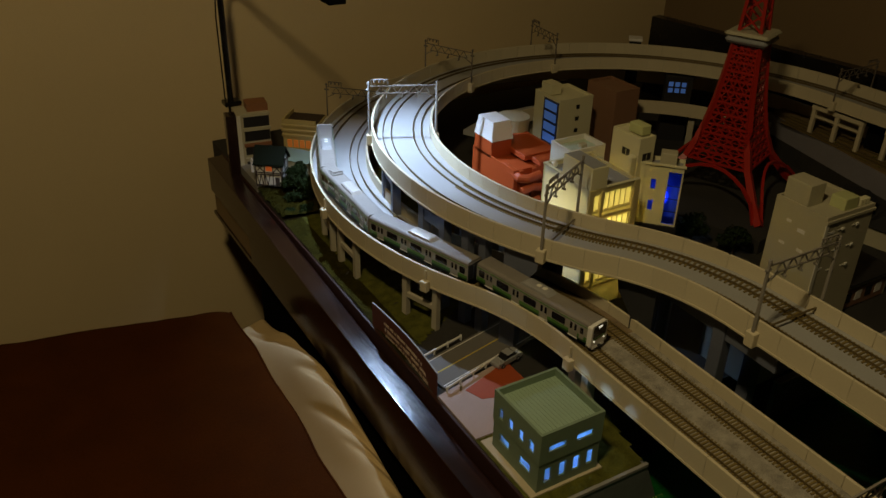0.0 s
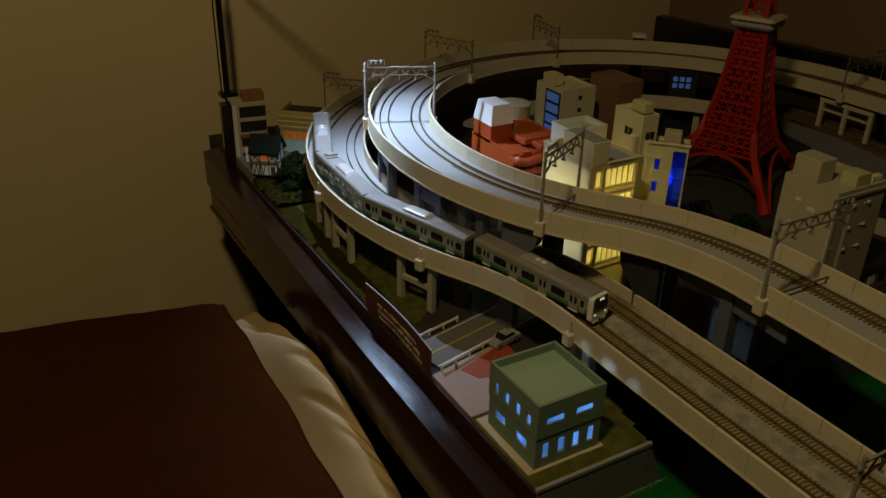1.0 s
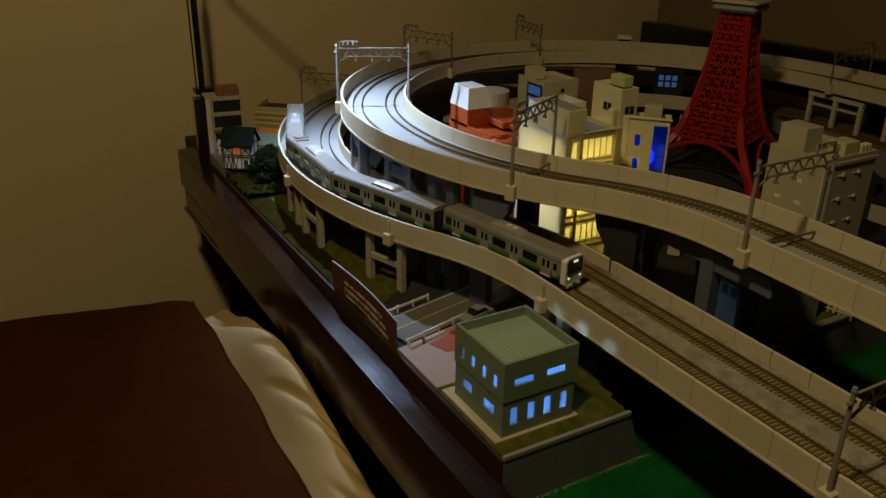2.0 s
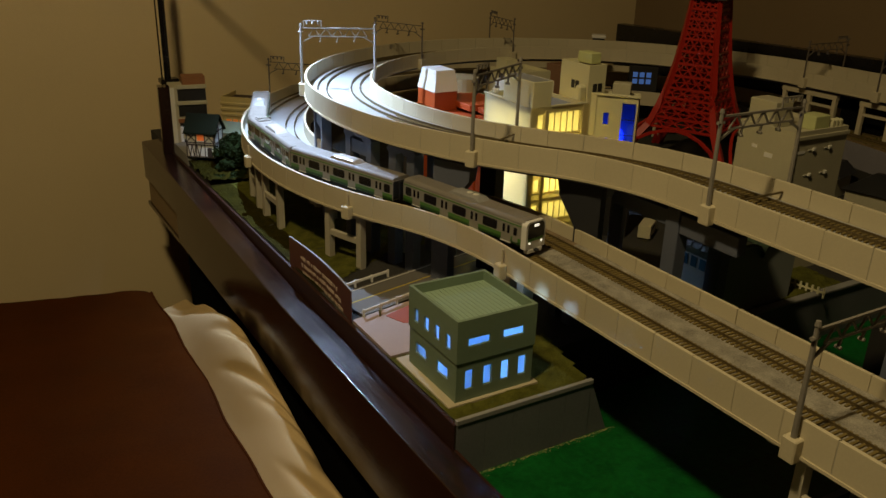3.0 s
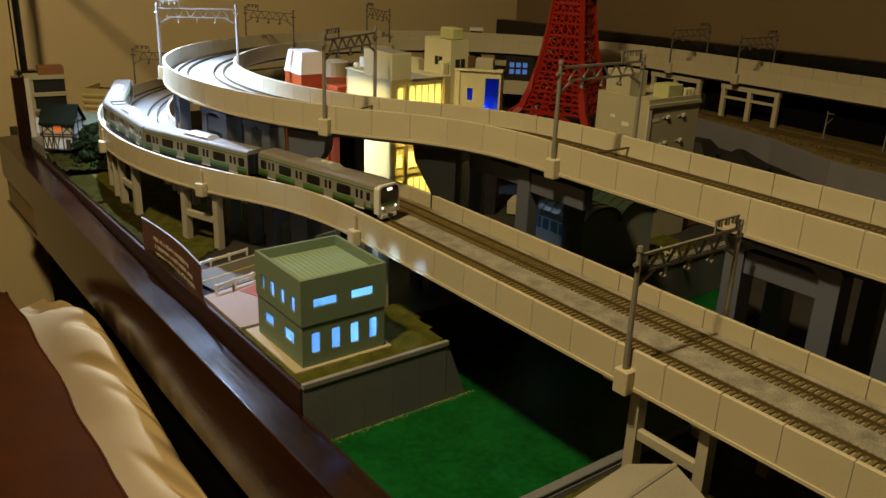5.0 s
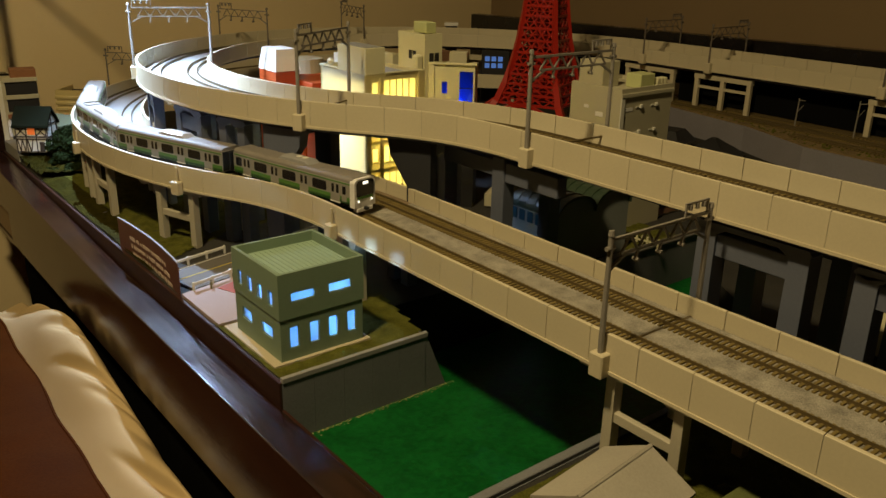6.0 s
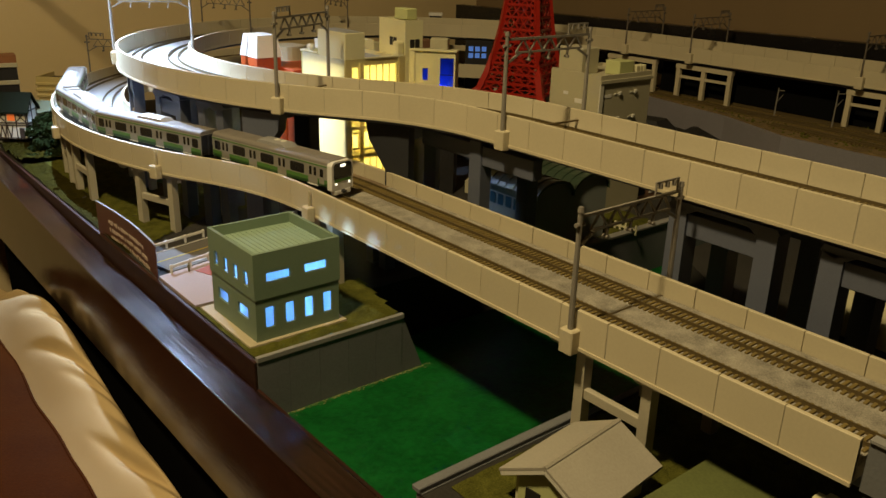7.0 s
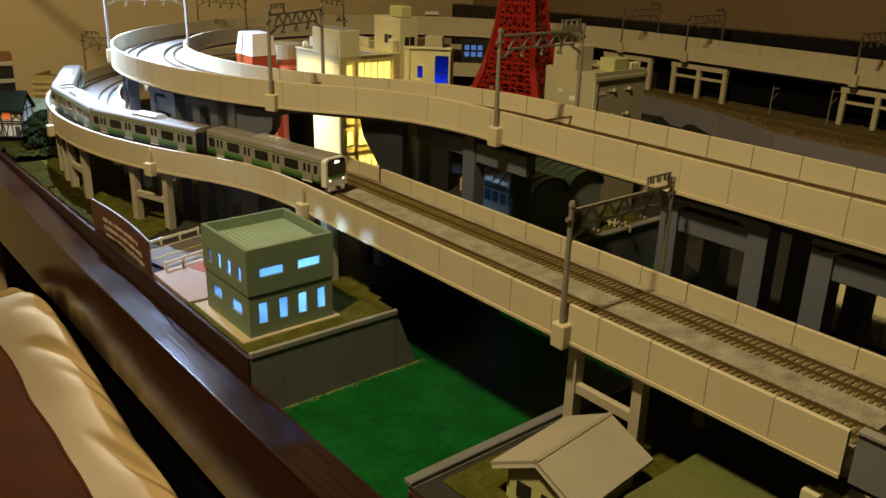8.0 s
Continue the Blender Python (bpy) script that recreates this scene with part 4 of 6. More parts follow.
        part("front_band", boxed(x0 - 0.060, x0 - 0.05, -half * 0.78, half * 0.78, 0.195, 0.23), BAND_GREEN, c, "green front band")
        part("destination_sign", boxed(x0 - 0.067, x0 - 0.061, -0.045, 0.045, 0.385, 0.418), HEADLAMP, c, "lit destination display")
        for y in (-0.12, 0.12):
            part("headlight", tube(B(), [(x0 - 0.066, y, 0.17), (x0 - 0.05, y, 0.17)], 0.014, 10), HEADLAMP, c, "lit headlight")
        part("coupler", boxed(x0 - 0.11, x0 - 0.05, -0.03, 0.03, 0.05, 0.085, bevel=0.008), BLACK, c)
        part("skirt", boxed(x0 - 0.06, x0 + 0.02, -0.15, 0.15, 0.025, 0.085, bevel=0.01), WHITE, c)
    return c


SILVER_GREY = mat("silver_grey_plastic", (0.38, 0.355, 0.31), 0.45, 0.2, 0.06, 700, 0.05, 40)
HEADLAMP = glow("headlamp_white", (1.0, 0.95, 0.75), 1.5)
STRIP = 2.46


def set_car(c, s_mid, back=False):
    a, b = LOWER.at(s_mid - 0.83, TRACKS[0])[0], LOWER.at(s_mid + 0.83, TRACKS[0])[0]
    mid, d = (a + b) / 2, b - a
    place(c, (mid.x, mid.y, LOW_RAIL + 0.002), math.degrees(math.atan2(d.y, d.x)) + (180 if back else 0))
    c.matrix_basis = c.matrix_basis @ Matrix.Diagonal((1, 0.95, 1.0, 1))


S_FRONT = 10.55
lead = train_car(front=True)
set_car(lead, S_FRONT + STRIP / 2)
set_car(train_car(), S_FRONT + STRIP * 1.5)
set_car(train_car(pantograph=True), S_FRONT + STRIP * 2.5, True)
tail = copy_thing(lead, Matrix())
set_car(tail, S_FRONT + STRIP * 3.5, True)


# ---------------------------------------------------------------- green building
def windowed(g, name, w, d, h, t, faces, material, label=""):
    """Four walls of a block, each a part with real openings. faces: holes for the front (-y), left (-x), back (+y) and right (+x) sides."""
    turns = {"front": Matrix.Identity(4), "right": Matrix.Translation((w, t, 0)) @ pose(0, 0, 0, 0, 0, 90),
             "back": Matrix.Translation((w, d, 0)) @ pose(0, 0, 0, 0, 0, 180), "left": Matrix.Translation((0, d - t, 0)) @ pose(0, 0, 0, 0, 0, -90)}
    for side_name, m in turns.items():
        wide = w if side_name in ("front", "back") else d - 2 * t
        part(name, holed(B(), wide, h, t, faces.get(side_name, []), m), material, g, label)


gw, gd, gh = 1.05, 1.09, 1.04
g = thing("green_building", label="sage green two-storey model building with lit windows", category="building")
front_up = [(0.15, 0.44, 0.19, 0.29), (0.62, 0.90, 0.19, 0.29)]
front_low = [(0.115, 0.225, 0.155, 0.40), (0.365, 0.475, 0.155, 0.40), (0.605, 0.715, 0.155, 0.40), (0.845, 0.955, 0.155, 0.40)]
side_up = [(0.10, 0.195, 0.12, 0.29), (0.345, 0.44, 0.12, 0.29), (0.59, 0.685, 0.12, 0.29), (0.835, 0.93, 0.12, 0.29)]
side_low = [(0.12, 0.36, 0.22, 0.36), (0.62, 0.86, 0.22, 0.36)]
windowed(g, "lower_wall", gw, gd, 0.50, 0.04, {"front": front_low, "left": side_low, "right": [], "back": []}, GREEN_WALL)
upper = thing("upper_storey", (-0.012, -0.012, 0.512))
upper.parent = g
windowed(upper, "upper_wall", gw + 0.024, gd + 0.024, gh - 0.512, 0.04, {"front": front_up, "left": side_up, "right": side_up, "back": front_up}, GREEN_WALL)
for x0, x1, y0, y1 in ((0.004, gw - 0.004, 0.004, 0.05), (0.004, gw - 0.004, gd - 0.05, gd - 0.004), (0.004, 0.05, 0.05, gd - 0.05), (gw - 0.05, gw - 0.004, 0.05, gd - 0.05)):
    part("belt", boxed(x0, x1, y0, y1, 0.497, 0.514), GREEN_WALL, g)
part("roof", boxed(0.03, gw - 0.03, 0.03, gd - 0.03, gh - 0.15, gh - 0.12), GREEN_ROOF, g, "pale green sunken roof")
rib = None
for i in range(16):
    x = 0.06 + i * (gw - 0.12) / 15
    if rib:
        again(rib, (x, 0, 0), parent=g)
    else:
        rib = part("roof_rib", boxed(-0.012, 0.012, 0.04, gd - 0.04, gh - 0.121, gh - 0.114), GREEN_ROOF, g, at=(x, 0, 0))
for x0, x1, z0, z1 in front_low:
    part("pane", boxed(x0, x1, 0.022, 0.028, z0, z1), PANE_BLUE, g)
for x0, x1, z0, z1 in front_up:
    part("pane", boxed(x0 - 0.012, x1 - 0.012, 0.01, 0.016, z0 + 0.512, z1 + 0.512), PANE_BLUE, g)
for a, b, z0, z1 in side_low:
    part("pane", boxed(0.022, 0.028, gd - 0.04 - b, gd - 0.04 - a, z0, z1), PANE_BLUE, g)
for a, b, z0, z1 in side_up:
    part("pane", boxed(0.01, 0.016, gd - 0.028 - b, gd - 0.028 - a, z0 + 0.512, z1 + 0.512), PANE_BLUE, g)
INNER = mat("building_inside_white", (0.6, 0.62, 0.65), 0.8)
for x, y in ((0.2, 0.12), (0.5, 0.2), (0.8, 0.1), (0.12, 0.3), (0.2, 0.8)):
    part("inner_strut", bar(B(), (x, y, 0.03), (x + 0.08, y + 0.03, 0.86), 0.025), INNER, g)
part("inner_core", boxed(0.42, 0.62, 0.62, 0.66, 0.04, 0.86), INNER, g)
part("inner_floor", boxed(0.045, gw - 0.045, 0.045, gd - 0.045, 0.012, 0.03), INNER, g)
tagged(part("plinth", boxed(-0.11, 1.13, -0.045, 1.24, -0.03, 0.014, bevel=0.006), PLINTH), "beige plastic base plate of the green building", "plinth")


# ---------------------------------------------------------------- town
def box_building(name, x0, x1, y0, y1, h, material, label, turn=0.0, parapet=0.06, group="town buildings", foot=-0.03):
    g = thing(name, (x0, y0, foot), turn, label, "building", group)
    w, d, t, h = x1 - x0, y1 - y0, 0.035, h - foot
    part("wall", holed(B(), w, h, t, [], Matrix.Identity(4)), material, g)
    part("wall", holed(B(), w, h, t, [], Matrix.Translation((0, d - t, 0))), material, g)
    for x in (0, w - t):
        part("wall", boxed(x, x + t, t, d - t, 0, h), material, g)
    part("roof", boxed(t, w - t, t, d - t, h - parapet - 0.03, h - parapet), material, g)
    return g


def windows(g, side, rows, material, deep=0.012, name="window"):
    """Window slabs set 2 mm into a face of a block; rows: (u0, u1, z0, z1) along x on -y faces or along y on -x faces."""
    for u0, u1, z0, z1 in rows:
        if side == "front":
            f = part(name, boxed(u0, u1, -deep / 2, deep / 2, z0, z1), material, g)
        else:
            f = part(name, boxed(-deep / 2, deep / 2, u0, u1, z0, z1), material, g)


# cream office block with lit windows
cb = thing("cream_building", (3.33, 3.35, -0.03), 0, "cream model office block lit yellow inside", "building", "town buildings")
cw, cd, ch = 1.1, 1.33, 2.46
ROWS = [(2.03, 2.36), (1.52, 1.84), (1.06, 1.31), (0.58, 0.88)]
OPEN = [h for z0, z1 in ROWS for h in ((0.12, 0.24, z0 + 0.02, z1 - 0.02), (0.34, 0.96, z0, z1))]
windowed(cb, "wall", cw, cd, ch, 0.04, {"front": OPEN}, CREAM_THIN)
# left wall in a paler copy of the cream, lamp light put into its colour
CREAM_THIN_LIT = translucent("thin_pale_plastic", (0.80, 0.78, 0.66), 0.6)
[o for o in cb.children if o.name.startswith("wall")][-1].data.materials[0] = CREAM_THIN_LIT
# unseen opaque sheet, added to stop the inner lamp leaking out behind
part("back_lining", boxed(0.045, cw - 0.045, cd - 0.06, cd - 0.045, 0, ch - 0.11), CREAM, cb)
for x0, x1, z0, z1 in OPEN:
    part("pane", boxed(x0, x1, 0.026, 0.032, z0, z1), PANE_YELLOW, cb, "glowing yellow window")
    n = max(1, round((x1 - x0) / 0.125))
    for k in range(1, n):
        x = x0 + (x1 - x0) * k / n
        part("mullion", boxed(x - 0.007, x + 0.007, 0.01, 0.025, z0, z1), CREAM_THIN, cb)
    part("sill", boxed(x0 - 0.015, x1 + 0.015, -0.022, -0.001, z0 - 0.03, z0 - 0.006, bevel=0.004), CREAM_THIN, cb)
for z0, z1 in ROWS:
    part("ledge", boxed(0.0, cw, -0.014, -0.0005, z0 - 0.15, z0 - 0.10), CREAM_THIN, cb)
part("pilaster", boxed(0.255, 0.315, -0.02, -0.0005, 0, ch - 0.06), CREAM_THIN, cb)
part("pilaster", boxed(1.0, cw + 0.02, -0.025, -0.0005, 0, ch), CREAM_THIN, cb)
part("corner_strip", boxed(-0.02, 0.09, -0.02, -0.0005, 0, ch), CREAM_THIN, cb)
part("roof", boxed(0.04, cw - 0.04, 0.04, cd - 0.04, ch - 0.1, ch - 0.06), DECK_GREY, cb, "grey flat roof")
part("stair_house", boxed(0.0, 0.36, 0.0, 0.80, ch, ch + 0.40, bevel=0.006), CREAM, cb, "tall cream roof house flush with the corner")
part("stair_roof", boxed(0.03, 0.33, 0.03, 0.77, ch + 0.401, ch + 0.408), DECK_GREY, cb)
part("coping", boxed(-0.015, 0.045, 0.80, cd + 0.015, ch + 0.001, ch + 0.03, bevel=0.004), CREAM, cb)
part("coping", boxed(0.362, cw + 0.015, -0.02, 0.04, ch + 0.001, ch + 0.02), CREAM, cb)
part("coping", boxed(0.045, cw + 0.015, cd - 0.04, cd + 0.015, ch + 0.001, ch + 0.03), CREAM, cb)
part("chimney_box", boxed(-0.01, 0.09, 1.02, 1.14, ch + 0.03, ch + 0.14, bevel=0.03), CREAM_PALE, cb)
mt = thing("mint_roofed_building", (3.98, 4.72, -0.03), 0, "cream model block with a sunken mint green roof", "building", "town buildings")
windowed(mt, "wall", 0.82, 0.62, 2.56, 0.035, {}, CREAM_PALE)
part("roof", boxed(0.035, 0.785, 0.035, 0.585, 2.42, 2.46), MINT, mt, "mint green sunken roof")
part("roof_box", boxed(0.4, 0.55, 0.2, 0.32, 2.46, 2.54, bevel=0.01), GREY_BLD, mt)

tw = box_building("cream_tower_block", 4.85, 5.22, 3.87, 4.62, 2.92, CREAM, "tall cream model block with small dark windows", parapet=0.03)
windows(tw, "left", [(0.24, 0.33, 2.52, 2.66), (0.35, 0.44, 2.52, 2.66)], DARK)
windows(tw, "front", [(0.1, 0.19, 2.5, 2.64), (0.21, 0.3, 2.5, 2.64)], DARK)
part("roof_tank", boxed(0.1, 0.32, 0.1, 0.45, 2.95, 3.13, bevel=0.012), LIME, tw, "lime roof tank")
part("service_riser", boxed(-0.16, -0.001, 0.02, 0.16, 2.2, 2.62, bevel=0.03), CREAM, tw)
bb = thing("blue_window_building", (4.97, 3.86, -0.03), -47, "cream corner block with blue lit glazing at its end", "building", "town buildings")
windowed(bb, "wall", 0.76, 0.46, 2.46, 0.035, {"front": [(0.2, 0.29, 1.98, 2.18), (0.2, 0.29, 1.55, 1.75), (0.50, 0.73, 1.30, 2.36)]}, CREAM)
part("pane", boxed(0.50, 0.73, 0.012, 0.02, 1.30, 2.36), BLUE_GLASS, bb).visible_shadow = False
for z in (1.56, 1.82, 2.08):
    part("glazing_bar", boxed(0.50, 0.73, 0.004, 0.011, z - 0.006, z + 0.006), NAVY, bb)
for z in (1.98, 1.55):
    part("pane", boxed(0.2, 0.29, 0.012, 0.02, z, z + 0.2), BLUE_GLASS, bb).visible_shadow = False
part("pilaster", boxed(-0.02, 0.07, -0.03, -0.0005, 1.3, 2.46), CREAM, bb)
# lower floors boxed in near-black, the shade there put into the colour
part("shop_floor", boxed(-0.03, 0.79, -0.04, 0.49, 0, 1.26), DARK, bb, "shop floor coloured near-black for the shade on it")
part("roof", boxed(0.035, 0.725, 0.035, 0.425, 2.35, 2.39), DECK_GREY, bb)
part("roof_rim", boxed(-0.03, 0.79, -0.035, 0.03, 2.462, 2.5, bevel=0.005), CREAM, bb)
part("roof_box", boxed(0.3, 0.6, 0.12, 0.36, 2.39, 2.66, bevel=0.01), GREY_BLD, bb)

# brick-orange building with a white roof house
ob = box_building("orange_building", 3.6, 4.85, 5.95, 7.5, 1.72, ORANGE, "brick-orange model building with a white roof house")
part("roof_base", boxed(0.0, 0.5, 0.85, 1.5, 1.7, 2.06), ORANGE, ob)
bm = B()
a = [bm.verts.new(p) for p in ((-0.01, 0.83, 2.06), (0.52, 0.83, 2.06), (0.52, 1.52, 2.06), (-0.01, 1.52, 2.06))]
b = [bm.verts.new(p) for p in ((0.05, 0.9, 2.46), (0.46, 0.9, 2.46), (0.46, 1.45, 2.46), (0.05, 1.45, 2.46))]
bm.faces.new(a), bm.faces.new(b)
for i in range(4):
    bm.faces.new((a[i], a[(i + 1) % 4], b[(i + 1) % 4], b[i]))
part("roof_house", bm, WHITE, ob, "tapered white roof house")
part("roof_slab", boxed(0.46, 1.3, 0.3, 1.52, 1.76, 1.88, bevel=0.01), ORANGE, ob)
part("roof_slab", boxed(0.62, 1.28, -0.02, 0.3, 1.74, 1.84, bevel=0.01), ORANGE, ob)
part("chute", tube(B(), [(0.1, 0.5, 1.66), (0.08, 0.1, 1.64), (0.06, -0.12, 1.62), (0.2, -0.2, 1.62), (0.5, -0.2, 1.66)], 0.09, 10), ORANGE, ob, "thick orange chute")
part("chute", tube(B(), [(0.1, -0.16, 1.34), (0.34, -0.2, 1.42), (0.6, -0.2, 1.36), (0.76, -0.16, 1.2), (0.8, -0.14, 0.9)], 0.09, 10), ORANGE, ob, "thick orange chute")
part("chute", tube(B(), [(0.3, -0.14, 1.02), (0.5, -0.22, 1.12), (0.66, -0.2, 1.06)], 0.08, 10), ORANGE, ob, "thick orange chute")
part("canopy", boxed(0.66, 1.2, -0.26, -0.03, 1.42, 1.56, bevel=0.02), ORANGE, ob)
for i in range(4):
    part("column", boxed(0.1 + 0.32 * i, 0.2 + 0.32 * i, -0.06, 0.0, 0, 1.74), ORANGE, ob)
tagged(part("round_tank", tube(B(), [(4.75, 7.7, 0), (4.75, 7.7, 2.12)], 0.36, 24), GREY_BLD), "grey cylindrical model tank", "tank")

# grey-beige block with roof plant
gb = box_building("grey_building", 6.4, 7.65, 0.9, 1.95, 2.3, GREY_BLD, "grey-beige model apartment block with roof plant", parapet=0.05)
part("roof_box", boxed(0.1, 0.5, 0.5, 1.0, 2.28, 2.68, bevel=0.01), GREY_BLD, gb)
part("roof_tank", boxed(0.55, 0.9, 0.1, 0.4, 2.28, 2.5, bevel=0.01), LIME, gb, "lime roof tank")
for i in range(3):
    part("roof_fan", boxed(0.95 + 0.09 * i, 1.02 + 0.09 * i, 0.08, 0.2, 2.28, 2.42, bevel=0.01), CREAM, gb)
windows(gb, "left", [(0.35, 0.5, 1.85, 1.92), (0.65, 0.75, 1.95, 2.0), (0.3, 0.42, 1.5, 1.56), (0.68, 0.8, 1.5, 1.55)], WHITE)
windows(gb, "front", [(0.1, 0.28, 1.98, 2.03), (0.12, 0.2, 1.28, 1.33)], WHITE, name="vent")
part("corner_strip", boxed(-0.012, 0.07, -0.02, -0.0005, 0, 2.2), CREAM_PALE, gb)
part("cornice", boxed(-0.02, 1.27, -0.03, -0.0005, 2.2, 2.26, bevel=0.006), GREY_BLD, gb)
for x in (0.44, 0.82):
    for z in (2.0, 1.6, 1.2):
        part("air_unit", boxed(x, x + 0.07, -0.03, -0.0005, z, z + 0.06, bevel=0.01), CREAM_PALE, gb, "pale wall air unit")
        part("duct", boxed(x - 0.09, x - 0.001, -0.012, -0.0005, z + 0.02, z + 0.035), CREAM_PALE, gb)

# tall block with blue windows and a brown block further back
bw = box_building("blue_window_tower", 6.6, 7.6, 8.4, 9.4, 1.95, CREAM, "cream model tower with a column of blue lit windows")
BLUE_LIT = glow("blue_lit_window", (0.12, 0.3, 1.0), 0.25)
part("blue_panel", boxed(-0.012, 0.0, 0.04, 0.62, 0.2, 1.9), NAVY, bw, "navy window strip")
windows(bw, "left", [(0.1, 0.56, 0.3 + 0.27 * i, 0.5 + 0.27 * i) for i in range(6)], BLUE_LIT, deep=0.036)
windows(bw, "front", [(0.5, 0.6, 1.1 + 0.3 * i, 1.2 + 0.3 * i) for i in range(3)], DARK)
part("roof_box", boxed(0.1, 0.4, 0.5, 0.9, 1.95, 2.2), CREAM, bw)
brn = box_building("brown_building", 8.25, 9.0, 8.3, 9.4, 1.95, BROWN_BLD, "plain brown model building")

# red lattice tower
tagged(part("town_terrace", prism(B(), [(8.05, 3.25), (11.6, 3.9), (11.6, 7.7), (7.2, 7.7), (7.1, 5.7)], -0.03, 0.29), EARTH), "dark earth terrace below the red tower", "terrace", kind="structure")
tower = thing("lattice_tower", (9.3, 5.5, -0.03), 22, "red lattice broadcasting tower model with a grey deck", "tower")
prof = [(0.32, 1.95), (0.66, 1.52), (1.2, 1.02), (1.6, 0.84), (2.0, 0.70), (2.5, 0.58), (3.0, 0.50), (3.4, 0.45), (3.8, 0.41)]
def ring(i, k):
    z, r = prof[i]
    a = math.pi / 4 + k * math.pi / 2
    return Vector((r * math.cos(a), r * math.sin(a), z))
for k in range(4):
    part("leg", tube(B(), [ring(i, k) for i in range(len(prof))], 0.11, 4, 0.05), TOWER_RED, tower)
    web = B()
    for i in range(2, len(prof) - 1):
        a0, a1, b0, b1 = ring(i, k), ring(i, k + 1), ring(i + 1, k), ring(i + 1, k + 1)
        for h0, h1 in ((0.0, 0.5), (0.5, 1.0)):
            c0, c1, d0, d1 = a0.lerp(b0, h0), a1.lerp(b1, h0), a0.lerp(b0, h1), a1.lerp(b1, h1)
            for n in range(4):
                u, v = n / 4, (n + 1) / 4
                bar(web, c0.lerp(c1, u), d0.lerp(d1, v), 0.028)
                bar(web, c0.lerp(c1, v), d0.lerp(d1, u), 0.028)
            bar(web, c0, c1, 0.05)
            bar(web, c0.lerp(d0, 0.5), c1.lerp(d1, 0.5), 0.02)
    a0, a1 = ring(0, k), ring(0, k + 1)
    arch = [a0.lerp(a1, 0.5 - 0.5 * math.cos(math.pi * n / 10) * 0.9) * (1 - 0.32 * math.sin(math.pi * n / 10)) + Vector((0, 0, 1.0 * math.sin(math.pi * n / 10) ** 0.7)) for n in range(11)]
    for p, q in zip(arch, arch[1:]):
        bar(web, p, q, 0.06)
    tagged(part("lattice", web, TOWER_RED, tower), kind="stuff")
part("lift_shaft", boxed(-0.17, 0.17, -0.17, 0.17, 1.2, 3.85), mat("tower_core_dark_red", (0.24, 0.013, 0.008), 0.5), tower)
part("deck_lower", boxed(-0.45, 0.45, -0.45, 0.45, 3.8, 3.95, bevel=0.06), DECK_GREY, tower, "grey observation deck")
part("deck_upper", boxed(-0.48, 0.48, -0.48, 0.48, 3.95, 4.05, bevel=0.06), GREY_BLD, tower, "pale observation deck rim")
for k in range(4):
    a = math.pi / 4 + k * math.pi / 2
    p, q = Vector((0.33 * math.cos(a), 0.33 * math.sin(a), 4.05)), Vector((0.12 * math.cos(a), 0.12 * math.sin(a), 6.35))
    mast = B()
    bar(mast, p, q, 0.07)
    a2 = a + math.pi / 2
    p2, q2 = Vector((0.33 * math.cos(a2), 0.33 * math.sin(a2), 4.05)), Vector((0.12 * math.cos(a2), 0.12 * math.sin(a2), 6.35))
    for n in range(6):
        bar(mast, p.lerp(q, n / 6), p2.lerp(q2, (n + 1) / 6), 0.035)
        bar(mast, p.lerp(q, (n + 1) / 6), p2.lerp(q2, n / 6), 0.035)
    tagged(part("mast_lattice", mast, TOWER_RED, tower), kind="stuff")

# ---------------------------------------------------------------- rail and bed beside the layout
rail = thing("wooden_rail", label="glossy dark-stained wooden side rail beside the layout", category="rail")


def crown(y):
    return -0.32 + 0.32 * max(0, min(1, (y - 4) / 9.3))


def plank(y0, y1, low, n):
    """A plank along y with a rounded upper edge that reflects the lamp."""
    bm, rings = B(), []
    for i in range(n + 1):
        y = y0 + (y1 - y0) * i / n
        t = crown(y)
        outline = [(-0.6, low), (-0.6, t - 0.036), (-0.598, t - 0.030), (-0.592, t - 0.0252), (-0.586, t - 0.02484), (-0.25, t - 0.00489), (-0.235, t - 0.004), (-0.222, t - 0.006), (-0.213, t - 0.012), (-0.205, t - 0.03), (-0.205, low)]
        rings.append([bm.verts.new((x, y, z)) for x, z in outline])
    for a, b in zip(rings, rings[1:]):
        for k in range(len(a)):
            bm.faces.new((a[k], a[(k + 1) % len(a)], b[(k + 1) % len(a)], b[k]))
    bm.faces.new(rings[0]), bm.faces.new(rings[-1])
    return bm


part("plank", plank(-9.5, 10.4, -1.55, 60), RAIL_WOOD, rail, smooth=True).data.set_sharp_from_angle(angle=radians(40))
part("end_plank", plank(10.402, 13.4, -0.9, 10), RAIL_WOOD, rail, smooth=True).data.set_sharp_from_angle(angle=radians(40))
part("inset_panel", boxed(-0.55, -0.3, 10.38, 13.3, -1.5, -0.88), mat("inset_tan_board", (0.26, 0.18, 0.09), 0.6), rail, "tan inset end panel")
part("bottom_strip", boxed(-0.597, -0.28, 10.4, 13.4, -1.6, -1.5, bevel=0.01), RAIL_WOOD, rail)
part("skirt_board", boxed(-0.46, -0.3, -9.5, 10.3, -14, -1.552), MATT_BLACK, rail, "black board below the rail")

def sheet(name, nx, ny, f, material, label, category):
    bm = B()
    v = [[bm.verts.new(f(i / nx, j / ny)) for j in range(ny + 1)] for i in range(nx + 1)]
    for i in range(nx):
        for j in range(ny):
            bm.faces.new((v[i][j], v[i + 1][j], v[i + 1][j + 1], v[i][j + 1]))
    return tagged(part(name, bm, material, smooth=True), label, category)


